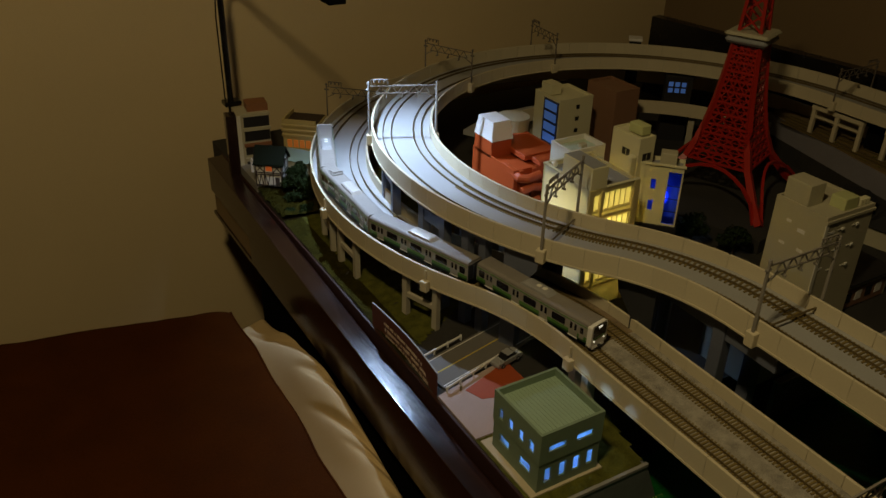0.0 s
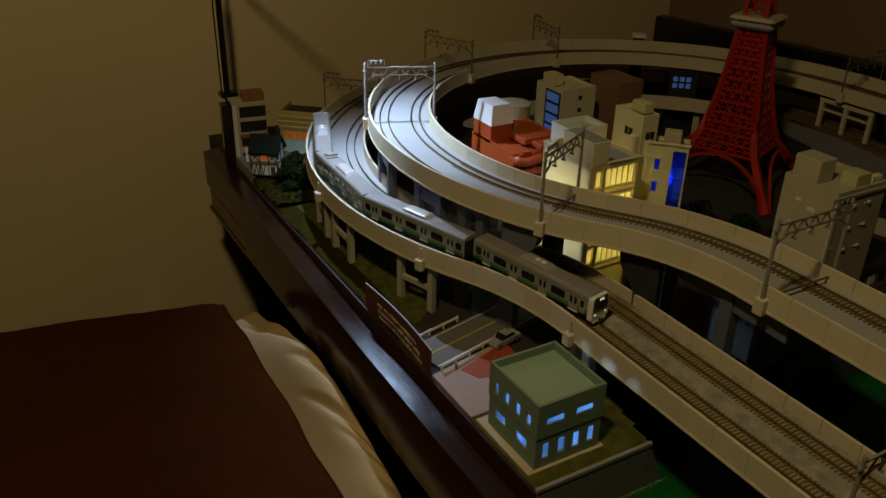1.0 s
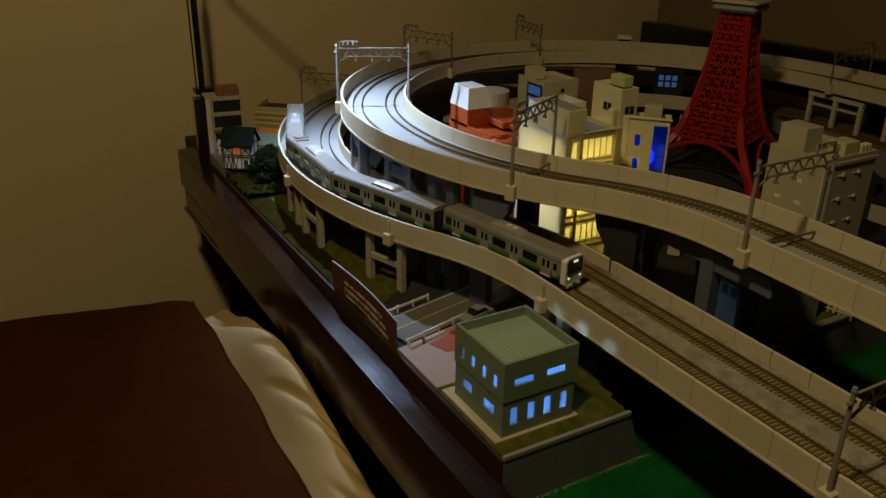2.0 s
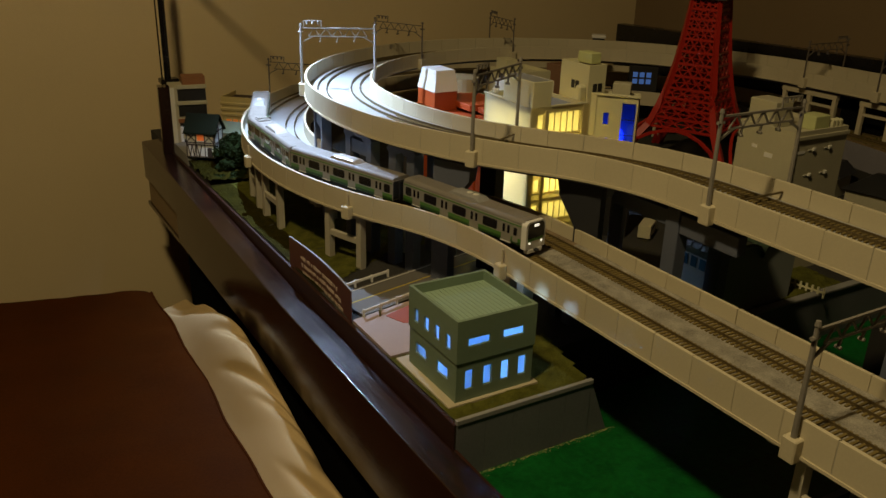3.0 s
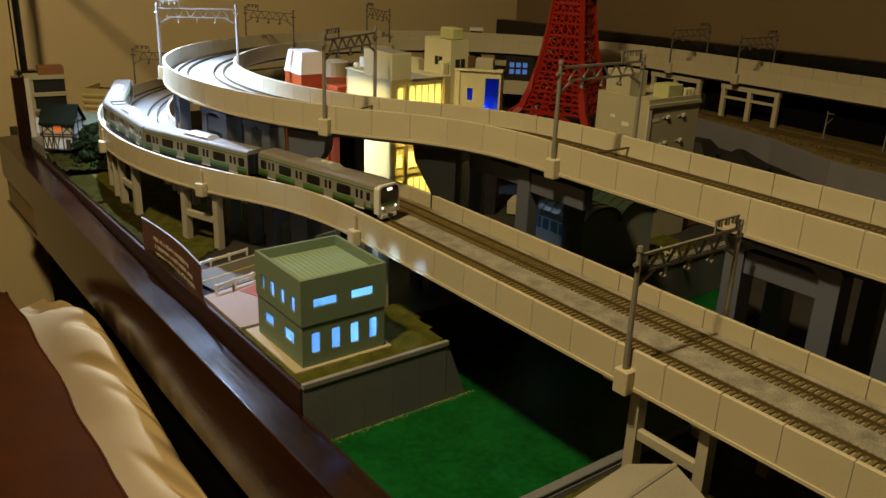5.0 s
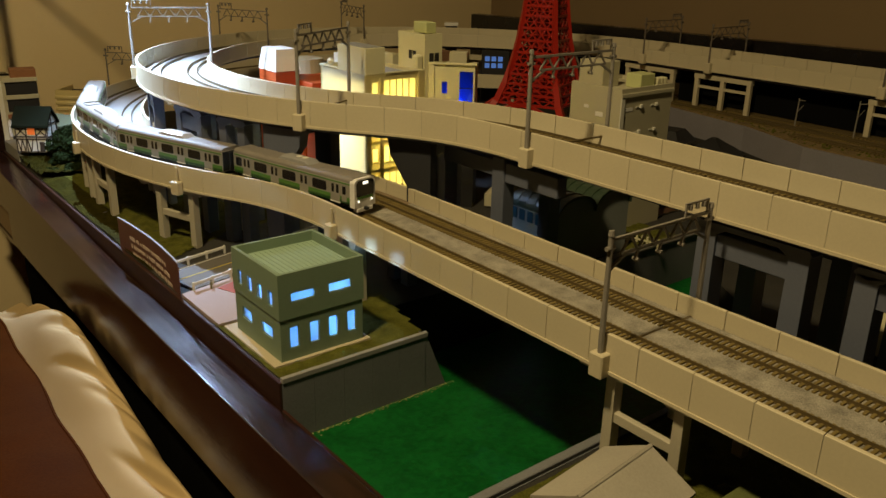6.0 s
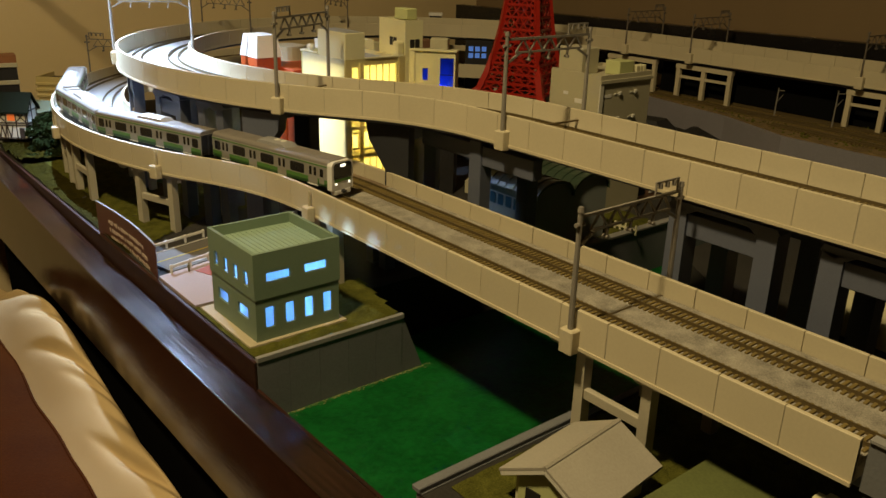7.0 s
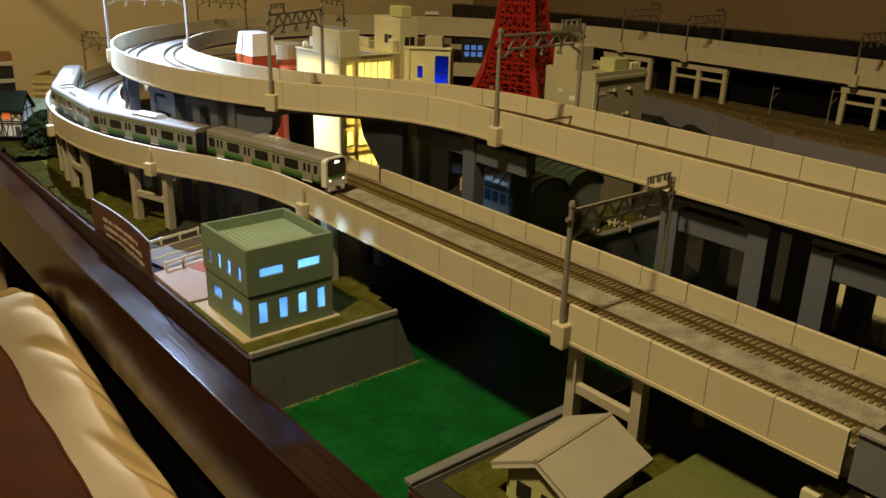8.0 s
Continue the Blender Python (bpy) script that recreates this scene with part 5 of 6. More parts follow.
def cloth(u, v):
    x = -9 + 7.6 * u
    far = 10.15 + 0.23 * (-1.4 - x)
    y = -9 + (far + 9) * v
    z = -2.2 + 0.07 * noise.noise((x * 0.6, y * 0.4, 3)) + 0.03 * noise.noise((x * 1.7, y * 1.3, 7)) - 0.045 * max(0.0, 0.35 - abs(noise.noise((x * 0.55 + y * 0.25, y * 0.8 - x * 0.3, 11)))) - 0.02 * max(0.0, 0.3 - abs(noise.noise((x * 1.6, y * 1.9, 21))))
    e = max(0, (u - 0.9) / 0.1)
    z += 0.06 * e - 0.14 * e ** 3
    f = max(0, (v - 0.975) / 0.025)
    z -= 0.9 * f ** 1.8
    return (x + 0.05 * noise.noise((y * 0.8, 1, 2)) * e - 0.02 * (6.5 - y) * e * (1 if y < 6.5 else 0), y - 0.15 * f, z)


def ridge(y):
    """The height of the pillow's crest along the rail."""
    k = 0.5 + 0.5 * math.cos(math.pi * max(-1, min(1, (y - 5.2) / 3.6)))
    return -1.98 + 0.62 * k - 0.24 * max(0, y - 7.8)


# folds fanning from the rail side up towards the hem: (y at the rail side, slant, width, depth, reach towards the hem)
FOLDS = [(6.9, 3.6, 0.16, 0.075, 0.75), (6.2, 4.4, 0.10, 0.05, 0.5), (5.2, 2.9, 0.20, 0.10, 0.55), (4.7, 4.0, 0.09, 0.045, 0.45), (3.3, 4.2, 0.15, 0.085, 0.7), (2.75, 3.4, 0.11, 0.06, 0.55),
         (2.3, 2.2, 0.20, 0.09, 0.4), (0.7, 4.0, 0.18, 0.10, 0.65), (0.2, 2.6, 0.11, 0.05, 0.45), (-1.5, 3.4, 0.20, 0.09, 0.6), (-3.5, 3.6, 0.18, 0.09, 0.6)]


def cotton(u, v):
    """The pillow: u from the hem to the rail side, v along the bed."""
    y = -9 + 18.85 * v
    x = -1.6 + 1.12 * u + 0.05 * noise.noise((y * 0.6, 5, 1)) * u
    top = ridge(y)
    if u < 0.66:
        w = u / 0.66
        z = -2.5 + (top + 2.5) * math.sin(w * math.pi / 2) ** 1.6
    else:
        w = (u - 0.66) / 0.34
        z = top - 1.5 * w ** 2.3
    dip = 0.0
    for y0, slant, wide, deep, reach in FOLDS:
        d = y - (y0 + slant * (0.8 - u) + 0.1 * noise.noise((u * 4.0, y0, 4)))
        rise_in, fall = max(0.0, min(1.0, (u - 0.8 + reach * 0.8) / 0.3)), max(0.0, min(1.0, (0.95 - u) / 0.25))
        fade = rise_in * rise_in * (3 - 2 * rise_in) * fall
        dip += 1.8 * deep * fade * math.exp(-(d / (wide * 2.4)) ** 2 if d < 0 else -(d / (0.8 * wide)) ** 2)
    soft = 0.10 * noise.noise((y * 0.45 + u, u * 1.1, 9)) + 0.035 * noise.noise((y * 0.9 + 2.2 * u, u * 1.5, 17))
    z += (soft - dip) * math.sin(math.pi * min(1, u * 1.05)) ** 0.7
    f = max(0, (v - 0.96) / 0.04)
    z -= 1.2 * f ** 2
    return (x, y, z)


cover = sheet("pillow_cover", 60, 160, cloth, BROWN_CLOTH, "dark brown leatherette cushion cover with soft creases", "cushion")
hem = B()
tube(hem, [(Vector(cloth(1.0, j / 80)) + Vector((0.0, 0, 0.012))) for j in range(80)], 0.022, 6)
part("piping", hem, BROWN_CLOTH, cover, "brown piped edge")
sheet("pillow", 60, 500, cotton, CREAM_CLOTH, "creased cream cotton pillow beside the brown cover", "pillow")
bed = thing("bed", label="dark wooden bed with a cream mattress", category="bed")
part("mattress", boxed(-9, -1.3, -9, 9.5, -6, -3.15, bevel=0.1), CREAM_CLOTH, bed, "cream mattress")
part("frame", boxed(-9.1, -1.2, -9.1, 9.6, -14, -6.0, bevel=0.05), RAIL_WOOD, bed)

# ---------------------------------------------------------------- sign, lamp
sg = thing("sign_plate", (-0.19, 2.45, 0.0), 0, "brown notice plate with pale lettering bars on the layout edge", "sign")
bm = B()
n = 12
curve = [(0.03 + 0.06 * math.sin(math.pi * i / n), 2.3 * i / n) for i in range(n + 1)]
prism(bm, curve + [(x + 0.012, y) for x, y in curve[::-1]], -0.32, 0.43)
part("plate", bm, SIGN, sg)
bm = B()
prism(bm, [(x - 0.005, y) for x, y in curve] + [(x + 0.02, y) for x, y in curve[::-1]], 0.43, 0.445)
part("edge", bm, CAP, sg, "pale clear edge")
rnd = random.Random(5)
for row in range(3):
    y = 1.9 - 0.03 * row
    z = 0.2 - 0.115 * row
    while y > (0.55, 0.42, 0.34)[row]:
        w = rnd.uniform(0.035, 0.055)
        x = 0.03 + 0.06 * math.sin(math.pi * (y - w / 2) / 2.3)
        low = rnd.choice((0.0, 0.0, 0.012))
        part("lettering", boxed(x - 0.006, x + 0.004, y - w, y, z + low, z + rnd.uniform(0.045, 0.062)), SIGN_INK, sg, "pale unreadable character bar")
        y -= w + rnd.choice((0.012, 0.012, 0.016, 0.05))

lampg = thing("desk_lamp", (0.12, 13.3, -0.03), 0, "black gooseneck lamp with a white light clipped behind the layout", "lamp")
part("pole", tube(B(), [(0, 0, 0.0), (0.0, 0, 4.3)], 0.075, 12), SATIN, lampg)
part("clamp", boxed(-0.2, 0.22, -0.2, 0.12, 1.36, 1.48, bevel=0.02), SATIN, lampg, "black lamp clamp")
part("cable", tube(B(), [(-0.12, 0.05, 1.4), (-0.13, 0.05, 3.5), (-0.08, 0.02, 4.4)], 0.018, 6), SATIN, lampg, "thin black lamp cable")
bends = [Vector(p) for p in ((0, 0, 4.25), (0.0, -0.05, 4.75), (0.03, -0.6, 5.25), (0.08, -1.8, 5.55), (0.35, -2.7, 5.55), (0.62, -3.7, 5.55), (0.66, -4.5, 5.45), (0.58, -5.0, 5.3))]
pts = []
for i in range(len(bends) - 1):
    p, q = bends[i], bends[i + 1]
    before, after = bends[max(0, i - 1)], bends[min(len(bends) - 1, i + 2)]
    for k in range(6):
        a = k / 6
        pts.append(p * (2 * a ** 3 - 3 * a * a + 1) + (q - before) * 0.5 * (a ** 3 - 2 * a * a + a) + q * (3 * a * a - 2 * a ** 3) + (after - p) * 0.5 * (a ** 3 - a * a))
pts.append(bends[-1])
part("gooseneck", tube(B(), pts, 0.045, 10), SATIN, lampg)
shade = B()
tube(shade, [(0.58, -5.0, 5.32), (0.62, -5.1, 5.191)], 0.08, 20, 0.15)
part("shade", shade, SATIN, lampg, "black lamp head")
# added unseen square hood that keeps light off the bed, road and wall
HX, HY, HZ = 0.58, -5.05, 5.08
part("hood_top", boxed(HX - 0.09, HX + 0.25, HY - 0.31, HY + 0.122, HZ + 0.07, HZ + 0.085), SATIN, lampg, "added black plate that blocks the lamp's light")
for x0, x1, y0, y1 in ((-0.09, -0.075, -0.31, 0.122), (0.235, 0.25, -0.31, 0.122), (-0.0745, 0.2345, -0.31, -0.295), (-0.0745, 0.2345, 0.107, 0.122), (-0.0745, -0.03, -0.03, 0.1065)):
    part("hood_side", boxed(HX + x0, HX + x1, HY + y0, HY + y1, HZ - 0.21, HZ + 0.069), MATT_BLACK, lampg, "added matt black side that blocks the lamp's light")
part("lens", tube(B(), [(0.62, -5.1, 5.19), (0.62, -5.102, 5.168)], 0.16, 20), glow("lamp_lens_white", (0.62, 0.80, 1.0), 14.0), lampg, "glowing white lens")

# ---------------------------------------------------------------- back left corner
sb = thing("striped_building", (-0.13, 12.1, -0.03), -8, "cream model block with dark slotted floors and a dark side", "building", "town buildings")
part("body", boxed(0.0, 0.78, 0.0, 0.7, 0, 1.48, bevel=0.008), GREY_BLD, sb)
part("dark_side", boxed(-0.25, -0.004, -0.02, 0.3, 0, 1.5), RAIL_WOOD, sb, "dark brown side wall")
part("corner_strip", boxed(-0.004, 0.09, -0.03, -0.002, 0.1, 1.48), CREAM_PALE, sb)
TERRACOTTA = mat("terracotta_plastic", (0.24, 0.10, 0.04), 0.6)
for z0, z1 in ((0.12, 0.3), (0.47, 0.67), (0.82, 1.07), (1.17, 1.43)):
    part("slot", boxed(0.16, 0.77, -0.012, 0.004, z0, z1), DARK, sb, "dark window slot")
    part("balcony", boxed(0.13, 0.79, -0.05, -0.004, z1 + 0.012, z1 + 0.1, bevel=0.006), TERRACOTTA if 0.5 < z1 < 1 else GREY_BLD, sb)
part("roof_block", boxed(0.3, 0.8, 0.2, 0.65, 1.48, 1.66), TERRACOTTA, sb, "terracotta roof block")

# half-timbered house
tu = thing("timbered_house", (-0.155, 10.885, 0.17), -36, "white half-timbered model house with a dark green gable roof", "house")
tu.scale.z *= 1.15
HW = 0.62
part("wall", extrude_x(B(), [(0, 0), (0.52, 0), (0.52, 0.5), (0.26, 0.74), (0, 0.5)], 0, HW), CREAM_PALE, tu)
BEAM = mat("dark_timber", (0.035, 0.022, 0.014), 0.7)
for x0, z0, x1, z1 in [(0, 0.02, 1, 0.02), (0, 0.25, 1, 0.25), (0, 0.29, 1, 0.29), (0, 0.48, 1, 0.48), (0.02, 0, 0.02, 0.5), (0.98, 0, 0.98, 0.5), (0.35, 0, 0.35, 0.5), (0.66, 0, 0.66, 0.5),
                       (0.02, 0.3, 0.35, 0.48), (0.02, 0.48, 0.35, 0.3), (0.66, 0.3, 0.98, 0.48), (0.66, 0.48, 0.98, 0.3), (0.05, 0.25, 0.12, 0.02), (0.12, 0.02, 0.2, 0.25), (0.2, 0.25, 0.27, 0.02), (0.27, 0.02, 0.34, 0.25), (0.37, 0.25, 0.45, 0.02), (0.45, 0.02, 0.55, 0.25)]:
    part("timber", bar(B(), (x0 * HW, -0.006, z0), (x1 * HW, -0.006, z1), 0.017), BEAM, tu)
for y0, z0, y1, z1 in [(0.02, 0, 0.02, 0.5), (0.5, 0, 0.5, 0.5), (0.26, 0, 0.26, 0.7), (0, 0.27, 0.52, 0.27), (0, 0.48, 0.52, 0.48)]:
    part("timber", bar(B(), (HW + 0.006, y0, z0), (HW + 0.006, y1, z1), 0.017), BEAM, tu)
part("door", boxed(0.46, 0.56, -0.012, 0.0, 0.01, 0.2), BEAM, tu)
part("window", boxed(0.25, 0.39, -0.012, 0.0, 0.33, 0.44), glow("orange_lit_window", (1.0, 0.22, 0.05), 0.25), tu, "orange lit window")
ROOF_GREEN = mat("dark_green_roof", (0.009, 0.013, 0.007), 0.8, 0, 0.2, spec=0.1)
part("roof", extrude_x(B(), [(-0.05, 0.45), (0.26, 0.74), (0.57, 0.45), (0.57, 0.49), (0.26, 0.79), (-0.05, 0.49)], -0.05, HW + 0.06), ROOF_GREEN, tu, "dark green gable roof")
part("porch", boxed(-0.08, -0.03, -0.05, 0.0, 0.3, 0.58), WHITE, tu)
tagged(part("paved_ramp", prism(B(), [(-0.15, 10.9), (0.05, 10.9), (0.3, 12.1), (-0.15, 12.1)], -0.03, 0.2), CAP), "pale stone terrace below the timbered house", "terrace", kind="structure")

# beige low block and green roofed house behind the lower bend
BEIGE_YELLOW = mat("yellowish_beige_plastic", (0.50, 0.40, 0.17), 0.55, 0, 0.06, 700, 0.06, 35)
be = thing("beige_building", (1.05, 12.25, -0.03), -40, "beige ribbed model building with a sunken dark roof", "building", "town buildings")
part("body", boxed(0, 0.85, 0, 0.8, 0, 1.05), BEIGE_YELLOW, be)
for i in range(3):
    part("cornice", boxed(-0.03, 0.88, -0.03, 0.83, 0.72 + 0.13 * i, 0.79 + 0.13 * i, bevel=0.01), BEIGE_YELLOW, be)
part("rim", holed(B(), 0.86, 0.12, 0.04, [], Matrix.Translation((-0.01, -0.01, 1.05))), BEIGE_YELLOW, be)
part("rim", boxed(-0.012, 0.03, 0.03, 0.8, 1.05, 1.17), BEIGE_YELLOW, be)
part("roof", boxed(0.03, 0.84, 0.03, 0.79, 1.05, 1.07), BEAM, be, "dark sunken roof")
for i in range(4):
    part("window", boxed(0.1 + 0.16 * i, 0.22 + 0.16 * i, -0.012, 0.0, 0.45, 0.65), glow("warm_lit_window", (1.0, 0.32, 0.06), 0.12) if i == 0 else bpy.data.materials["warm_lit_window"], be, "dim orange lit window")
gh2 = thing("grey_green_house", (0.55, 11.1, 0.1), -50, "small grey-green roofed model house", "house")
part("wall", boxed(0, 0.7, 0, 0.5, 0, 0.55), GREY_BLD, gh2)
part("roof", extrude_x(B(), [(-0.05, 0.52), (0.55, 0.52), (0.25, 0.72)], -0.05, 0.75), mat("grey_green_roof", (0.16, 0.20, 0.14), 0.6), gh2, "grey-green gable roof")


# ---------------------------------------------------------------- plants
def clump(name, at, r, n, seed, label, trunk=0.0, squash=0.8):
    """A bush or tree: a tapered trunk with limbs and many small leaf flakes."""
    rnd = random.Random(seed)
    g = thing(name, at, rnd.uniform(0, 360), label, "tree" if trunk else "bush", "model plants")
    if trunk:
        part("trunk", tube(B(), [(0, 0, 0), (0.01, 0.01, trunk * 0.6), (0, 0, trunk + r * 0.5)], 0.03, 6, 0.012), BEAM, g)
        for i in range(5):
            a = rnd.uniform(0, 6.3)
            part("limb", tube(B(), [(0, 0, trunk * rnd.uniform(0.5, 0.9)), (r * 0.6 * math.cos(a), r * 0.6 * math.sin(a), trunk + r * rnd.uniform(0.2, 0.8))], 0.014, 5, 0.006), BEAM, g)
    bm = B()
    lobes = [(Vector((rnd.gauss(0, 0.45), rnd.gauss(0, 0.45), rnd.uniform(0.1, 0.9))) * r, r * rnd.uniform(0.35, 0.6)) for _ in range(9)]
    for _ in range(n):
        c, q = rnd.choice(lobes)
        d = Vector((rnd.gauss(0, 1), rnd.gauss(0, 1), rnd.gauss(0, 1))).normalized()
        p = c + d * q * rnd.uniform(0.6, 1.05)
        p.z = max(0.01, p.z * squash) + trunk
        u = Vector((rnd.gauss(0, 1), rnd.gauss(0, 1), rnd.gauss(0, 1))).normalized()
        w = u.cross(d).normalized() * 0.03
        u = u * 0.03
        bm.faces.new([bm.verts.new(p + e) for e in (u, w, -u * 0.8, -w)])
    tagged(part("crown", bm, LEAF, g), kind="stuff")
    return g


for i, (x, y, r) in enumerate(((0.66, 9.95, 0.28), (0.3, 10.0, 0.13), (0.8, 10.3, 0.32), (0.12, 9.5, 0.1), (0.5, 9.4, 0.14))):
    clump("bush", (x, y, 0.03), r, 1500, 20 + i, "dark green foam bush beside the timbered house")
clump("tree", (0.58, 10.38, 0.03), 0.42, 3200, 61, "full dark green foam tree beside the timbered house", trunk=0.26, squash=0.95)
for i, (x, y, r) in enumerate(((7.2, 4.3, 0.34), (7.6, 3.5, 0.32), (6.9, 5.0, 0.3), (8.2, 2.9, 0.3))):
    clump("tree", (x, y, -0.03), r, 1300, 40 + i, "dark green model tree near the red tower", trunk=0.32)

# ---------------------------------------------------------------- by the road
car = thing("car", (1.3, 2.66, 0.018), slant + 180, "silver model saloon car on the road", "car")
SILVER = mat("silver_paint", (0.42, 0.42, 0.42), 0.3, 0.4, 0.05, 700, 0, 40)


def side_shape(bm, pts, y0, y1):
    a, b = [bm.verts.new((x, y0, z)) for x, z in pts], [bm.verts.new((x, y1, z)) for x, z in pts]
    bm.faces.new(a[::-1]), bm.faces.new(b)
    for i in range(len(pts)):
        j = (i + 1) % len(pts)
        bm.faces.new((a[i], a[j], b[j], b[i]))
    return bm


part("body", side_shape(B(), [(-0.28, 0.03), (0.28, 0.03), (0.29, 0.08), (0.27, 0.105), (0.12, 0.115), (-0.16, 0.12), (-0.28, 0.11), (-0.3, 0.08)], -0.105, 0.105), SILVER, car, "silver body")
part("cabin", side_shape(B(), [(0.13, 0.112), (0.05, 0.18), (-0.1, 0.185), (-0.2, 0.118)], -0.085, 0.085), GLASS_DARK, car, "dark glass cabin")
part("roof", boxed(-0.1, 0.05, -0.08, 0.08, 0.183, 0.19), SILVER, car)
for x in (-0.18, 0.18):
    for y in (-0.1, 0.1):
        wheel = part("wheel", tube(B(), [(x, y - 0.02, 0.042), (x, y + 0.02, 0.042)], 0.042, 12), BLACK, car)
        part("hub", tube(B(), [(x, y - 0.022, 0.042), (x, y + 0.022, 0.042)], 0.022, 8), CAP, wheel)
booth = thing("booth", (1.56, 6.62, -0.02), 15, "low green model booth with a white sloping roof under the viaducts", "booth")
part("body", boxed(0, 0.4, 0, 0.42, 0, 0.09, bevel=0.01), mat("booth_green", (0.03, 0.13, 0.06), 0.5), booth)
part("roof", side_shape(B(), [(-0.03, 0.091), (0.43, 0.091), (0.43, 0.2), (0.36, 0.21), (-0.03, 0.12)], -0.03, 0.45), WHITE, booth, "white sloping roof")
part("step", boxed(0.05, 0.36, -0.2, -0.12, 0, 0.04, bevel=0.006), WHITE, booth, "white step plate")

# ---------------------------------------------------------------- shed with twin vaulted roofs
VAULT = mat("dark_green_vault", (0.03, 0.05, 0.03), 0.4, 0, 0.2)
GABLE = mat("grey_gable", (0.24, 0.26, 0.245), 0.6)
shed = thing("vaulted_shed", (4.4, 0.2, -0.03), 0, "grey model shed with two dark green vaulted roofs", "shed")
for k in range(2):
    x0, x1 = 0.78 * k, 0.78 * (k + 1)
    arc = [(x0 + (x1 - x0) * (0.5 - 0.5 * math.cos(math.pi * i / 12)), 0.8 + 0.24 * math.sin(math.pi * i / 12)) for i in range(13)]
    part("gable", side_shape(B(), [(x0, 0), (x1, 0)] + arc[::-1], 0.02, 0.06), GABLE, shed)
    outer = [(x, z + 0.03) for x, z in arc]
    part("vault", side_shape(B(), arc + outer[::-1], -0.03, 1.15), VAULT, shed, "dark green vaulted roof")
    for i in range(8):
        ring_o = [(x, z + 0.045) for x, z in arc]
        part("rib", side_shape(B(), outer + ring_o[::-1], -0.035 + 0.165 * i, 0.0 + 0.165 * i), VAULT, shed)
part("side_wall", boxed(0, 0.04, 0.06, 1.12, 0, 0.8), GABLE, shed)
for i in range(6):
    part("side_window", boxed(-0.008, 0.0, 0.14 + 0.165 * i, 0.25 + 0.165 * i, 0.62, 0.78), mat("shed_blue_glass", (0.03, 0.09, 0.13), 0.12) if i == 0 else bpy.data.materials["shed_blue_glass"], shed, "blue-tinted glazing")
part("end_wall", boxed(0, 1.56, 1.06, 1.1, 0, 0.8), GABLE, shed)

# ---------------------------------------------------------------- houses on the near bank
ho = thing("small_house", (0.42, -4.36, -0.03), 6, "small model house with a pale grey gable roof and lime gable", "house")
part("wall", boxed(0.04, 0.88, 0.06, 0.7, 0, 0.32), CREAM, ho)
part("gable_wall", extrude_x(B(), [(0.1, 0.02), (0.66, 0.02), (0.66, 0.31), (0.38, 0.48), (0.1, 0.31)], 0.018, 0.038), LIME, ho, "lime green gable wall")
part("gable_window", boxed(0.008, 0.017, 0.2, 0.34, 0.1, 0.24), DARK, ho)
part("gable_window", boxed(0.008, 0.017, 0.44, 0.58, 0.1, 0.24), DARK, ho)
for ya, yb in ((0.06, 0.38), (0.7, 0.38)):
    part("bargeboard", bar(B(), (-0.03, ya - 0.1 * (1 if ya < yb else -1), 0.275), (-0.03, yb, 0.5), 0.02, 0.03), CREAM_PALE, ho, "pale bargeboard")
PALE_ROOF = mat("pale_grey_roof", (0.36, 0.33, 0.27), 0.6)
for k, (ya, yb) in enumerate(((-0.06, 0.38), (0.82, 0.38))):
    part("roof_slope", extrude_x(B(), [(ya, 0.29), (yb, 0.52), (yb, 0.545), (ya, 0.315)], -0.04, 0.95), PALE_ROOF, ho, "pale grey roof slope")
part("ridge_cap", extrude_x(B(), [(0.36, 0.545), (0.40, 0.545), (0.38, 0.56)], -0.042, 0.952), PALE_ROOF, ho)
gr = thing("green_roofed_house", (0.8, -5.7, -0.03), 0, "low model house with a flat olive green roof", "house")
part("wall", boxed(0.05, 0.9, 0.05, 1.15, 0, 0.29), CREAM, gr)
part("roof", side_shape(B(), [(0, 0.28), (0.95, 0.28), (0.95, 0.31), (0, 0.31)], 0.0, 1.22), mat("olive_roof", (0.10, 0.115, 0.03), 0.8, 0, 0.25), gr, "olive green roof")
cbk = thing("cream_block", (1.5, -5.85, -0.03), 0, "small cream model block with a notched top", "building")
part("body", boxed(0, 0.3, 0, 0.4, 0, 0.55, bevel=0.01), CREAM, cbk)
part("merlon", boxed(0.0, 0.1, 0.28, 0.4, 0.55, 0.64), CREAM, cbk)
part("merlon", boxed(0.18, 0.3, 0.0, 0.18, 0.55, 0.64), CREAM, cbk)

# ---------------------------------------------------------------- far buildings
fb = thing("dark_far_building", (10.75, 9.15, -0.03), -40, "dark model building with blue lit windows", "building", "town buildings")
part("body", boxed(0, 0.7, 0, 0.5, 0, 1.8), DARK, fb)
for i in range(2):
    for j in range(3):
        part("window", boxed(0.08 + 0.17 * j, 0.2 + 0.17 * j, -0.012, 0.0, 1.36 + 0.17 * i, 1.48 + 0.17 * i), BLUE_LIT, fb, "blue lit window")
wb = thing("signal_cabin", (11.0, 11.0, 1.0), -40, "small black cabin with a white roof behind the viaduct", "cabin")
part("body", boxed(0, 0.32, 0, 0.3, 0, 1.22), BLACK, wb)
part("roof", boxed(-0.03, 0.35, -0.03, 0.33, 1.22, 1.3, bevel=0.01), WHITE, wb, "white roof")

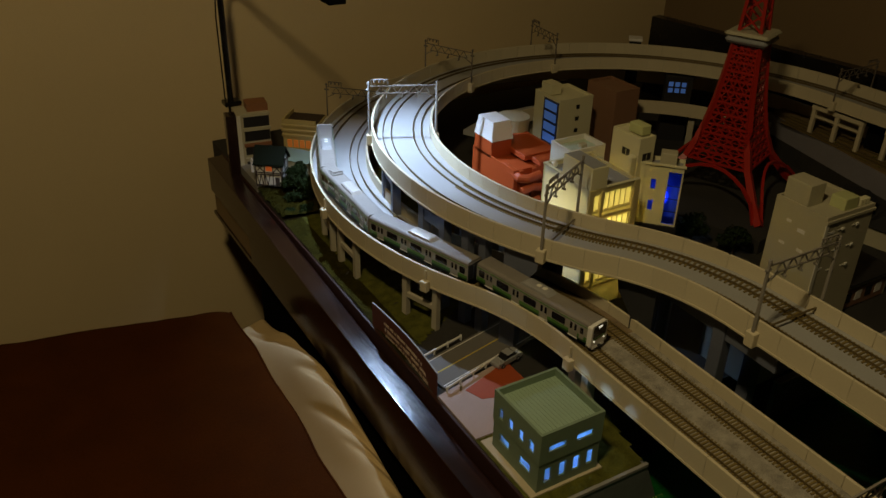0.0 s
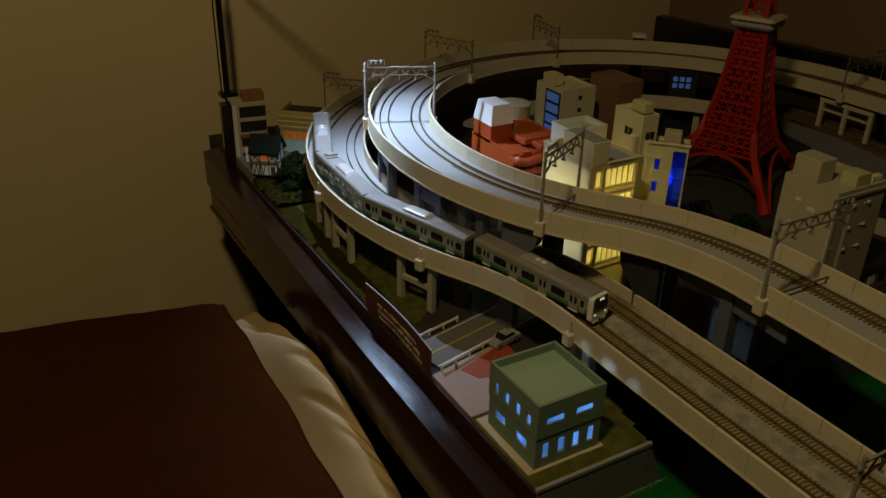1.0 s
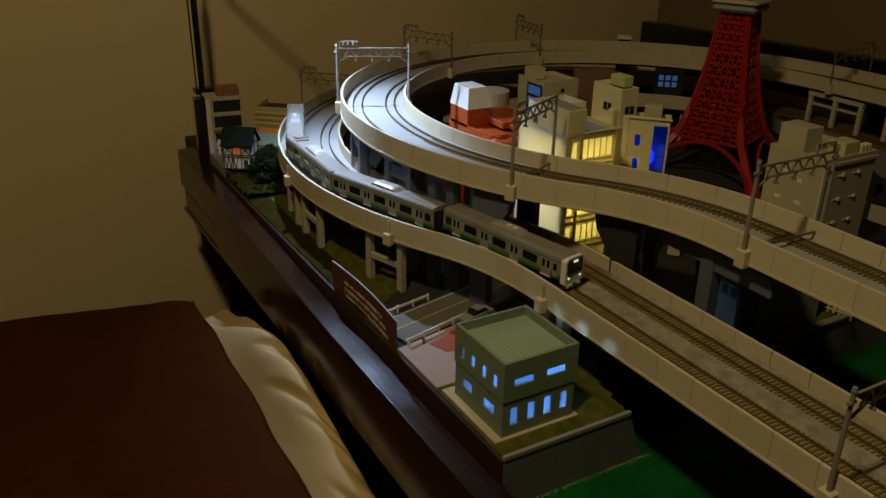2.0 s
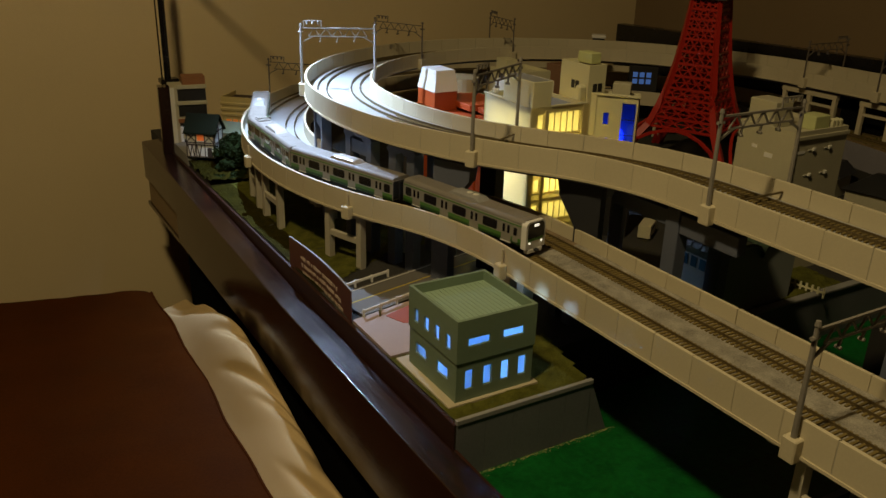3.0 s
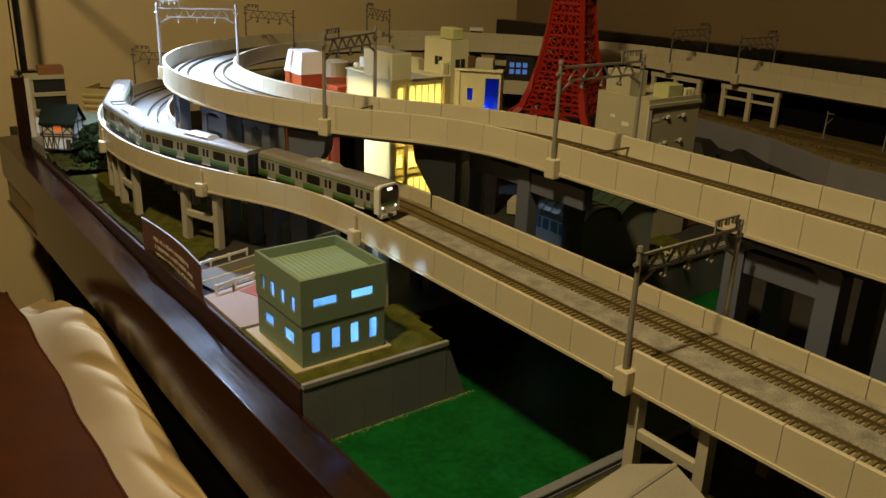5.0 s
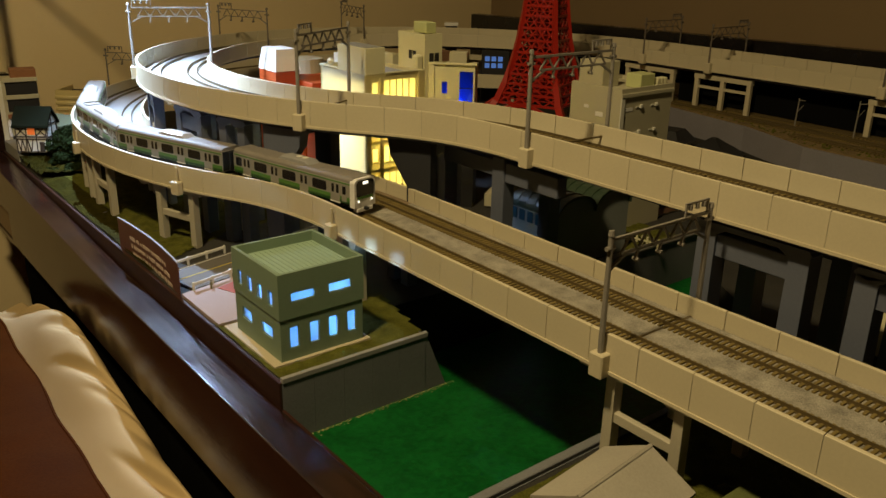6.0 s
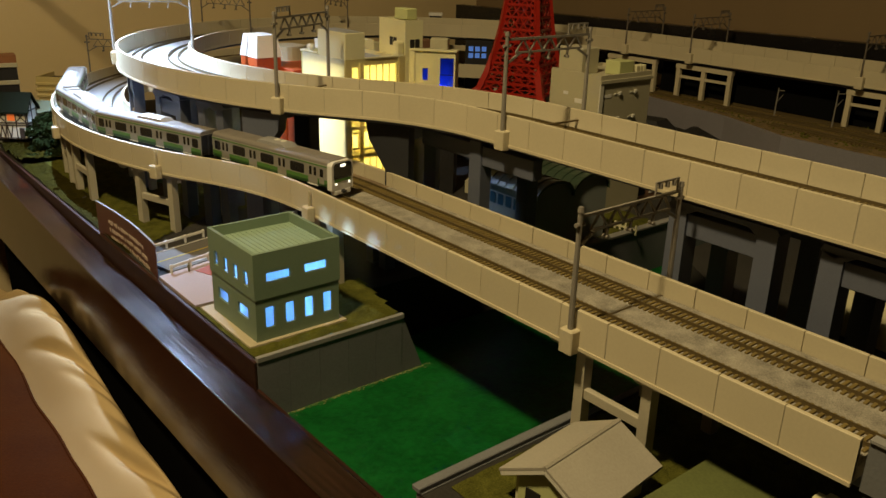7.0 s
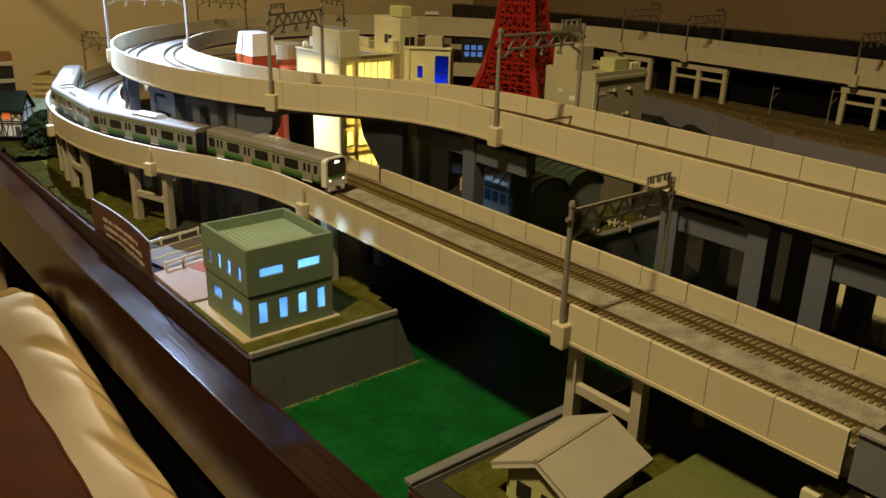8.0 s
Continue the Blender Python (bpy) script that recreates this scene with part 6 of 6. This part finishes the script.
# ribbed cream tank house beyond the river and a facade behind the grass
tank = thing("ribbed_hall", (5.6, -4.6, -0.03), 0, "cream model hall with ribbed sides and dark marks", "building", "town buildings")
part("body", boxed(0, 1.5, 0, 1.25, 0, 0.34, bevel=0.015), CREAM, tank)
for i in range(9):
    part("rib", boxed(-0.018, 0.0, 0.08 + 0.13 * i, 0.12 + 0.13 * i, 0.02, 0.31), CREAM, tank)
for z, x in ((0.2, 0.1), (0.13, 0.16), (0.07, 0.1)):
    part("mark", boxed(-0.012, 0.0, 1.2 - x - 0.02, 1.2 - x + 0.02, z, z + 0.045), DARK, tank, "small dark mark")
fac = thing("station_house", (6.85, 1.0, -0.03), 0, "low olive-cream model station house with dark framed windows", "building", "town buildings")
part("wall", boxed(0, 2.2, 0, 0.8, 0, 0.55, bevel=0.01), GREY_BLD, fac)
part("roof", boxed(-0.06, 2.26, -0.08, 0.86, 0.55, 0.6, bevel=0.01), BLACK, fac, "dark flat roof")
part("shopfront", boxed(0.55, 2.1, -0.014, -0.0005, 0.04, 0.42), BROWN_BLD, fac, "dark brown shopfront")
for i in range(5):
    part("window", boxed(0.62 + 0.3 * i, 0.8 + 0.3 * i, -0.022, -0.0145, 0.16, 0.36), WHITE if i % 2 == 0 else GLASS_DARK, fac)
fence = thing("station_fence", (6.25, 0.75, -0.02), -78, "small pale fence on the grass by the station house", "fence")
for i in range(10):
    part("paling", boxed(0.09 * i, 0.09 * i + 0.03, -0.01, 0.01, 0, 0.16), CREAM, fence)
part("fence_rail", boxed(0, 0.85, -0.016, -0.0105, 0.08, 0.11), CREAM, fence)
van = thing("van", (5.95, 3.2, -0.03), 35, "small grey model van with dark windows behind the viaduct", "van")
part("body", side_shape(B(), [(-0.3, 0.04), (0.3, 0.04), (0.3, 0.13), (0.2, 0.25), (-0.3, 0.26)], -0.11, 0.11), GREY_BLD, van, "grey body")
for k in (-1, 1):
    part("side_window", boxed(-0.22, 0.1, *sorted((k * 0.11, k * 0.114)), 0.16, 0.225), GLASS_DARK, van, "dark side window")
for x in (-0.18, 0.18):
    for y in (-0.1, 0.1):
        part("wheel", tube(B(), [(x, y - 0.02, 0.042), (x, y + 0.02, 0.042)], 0.042, 12), BLACK, van)
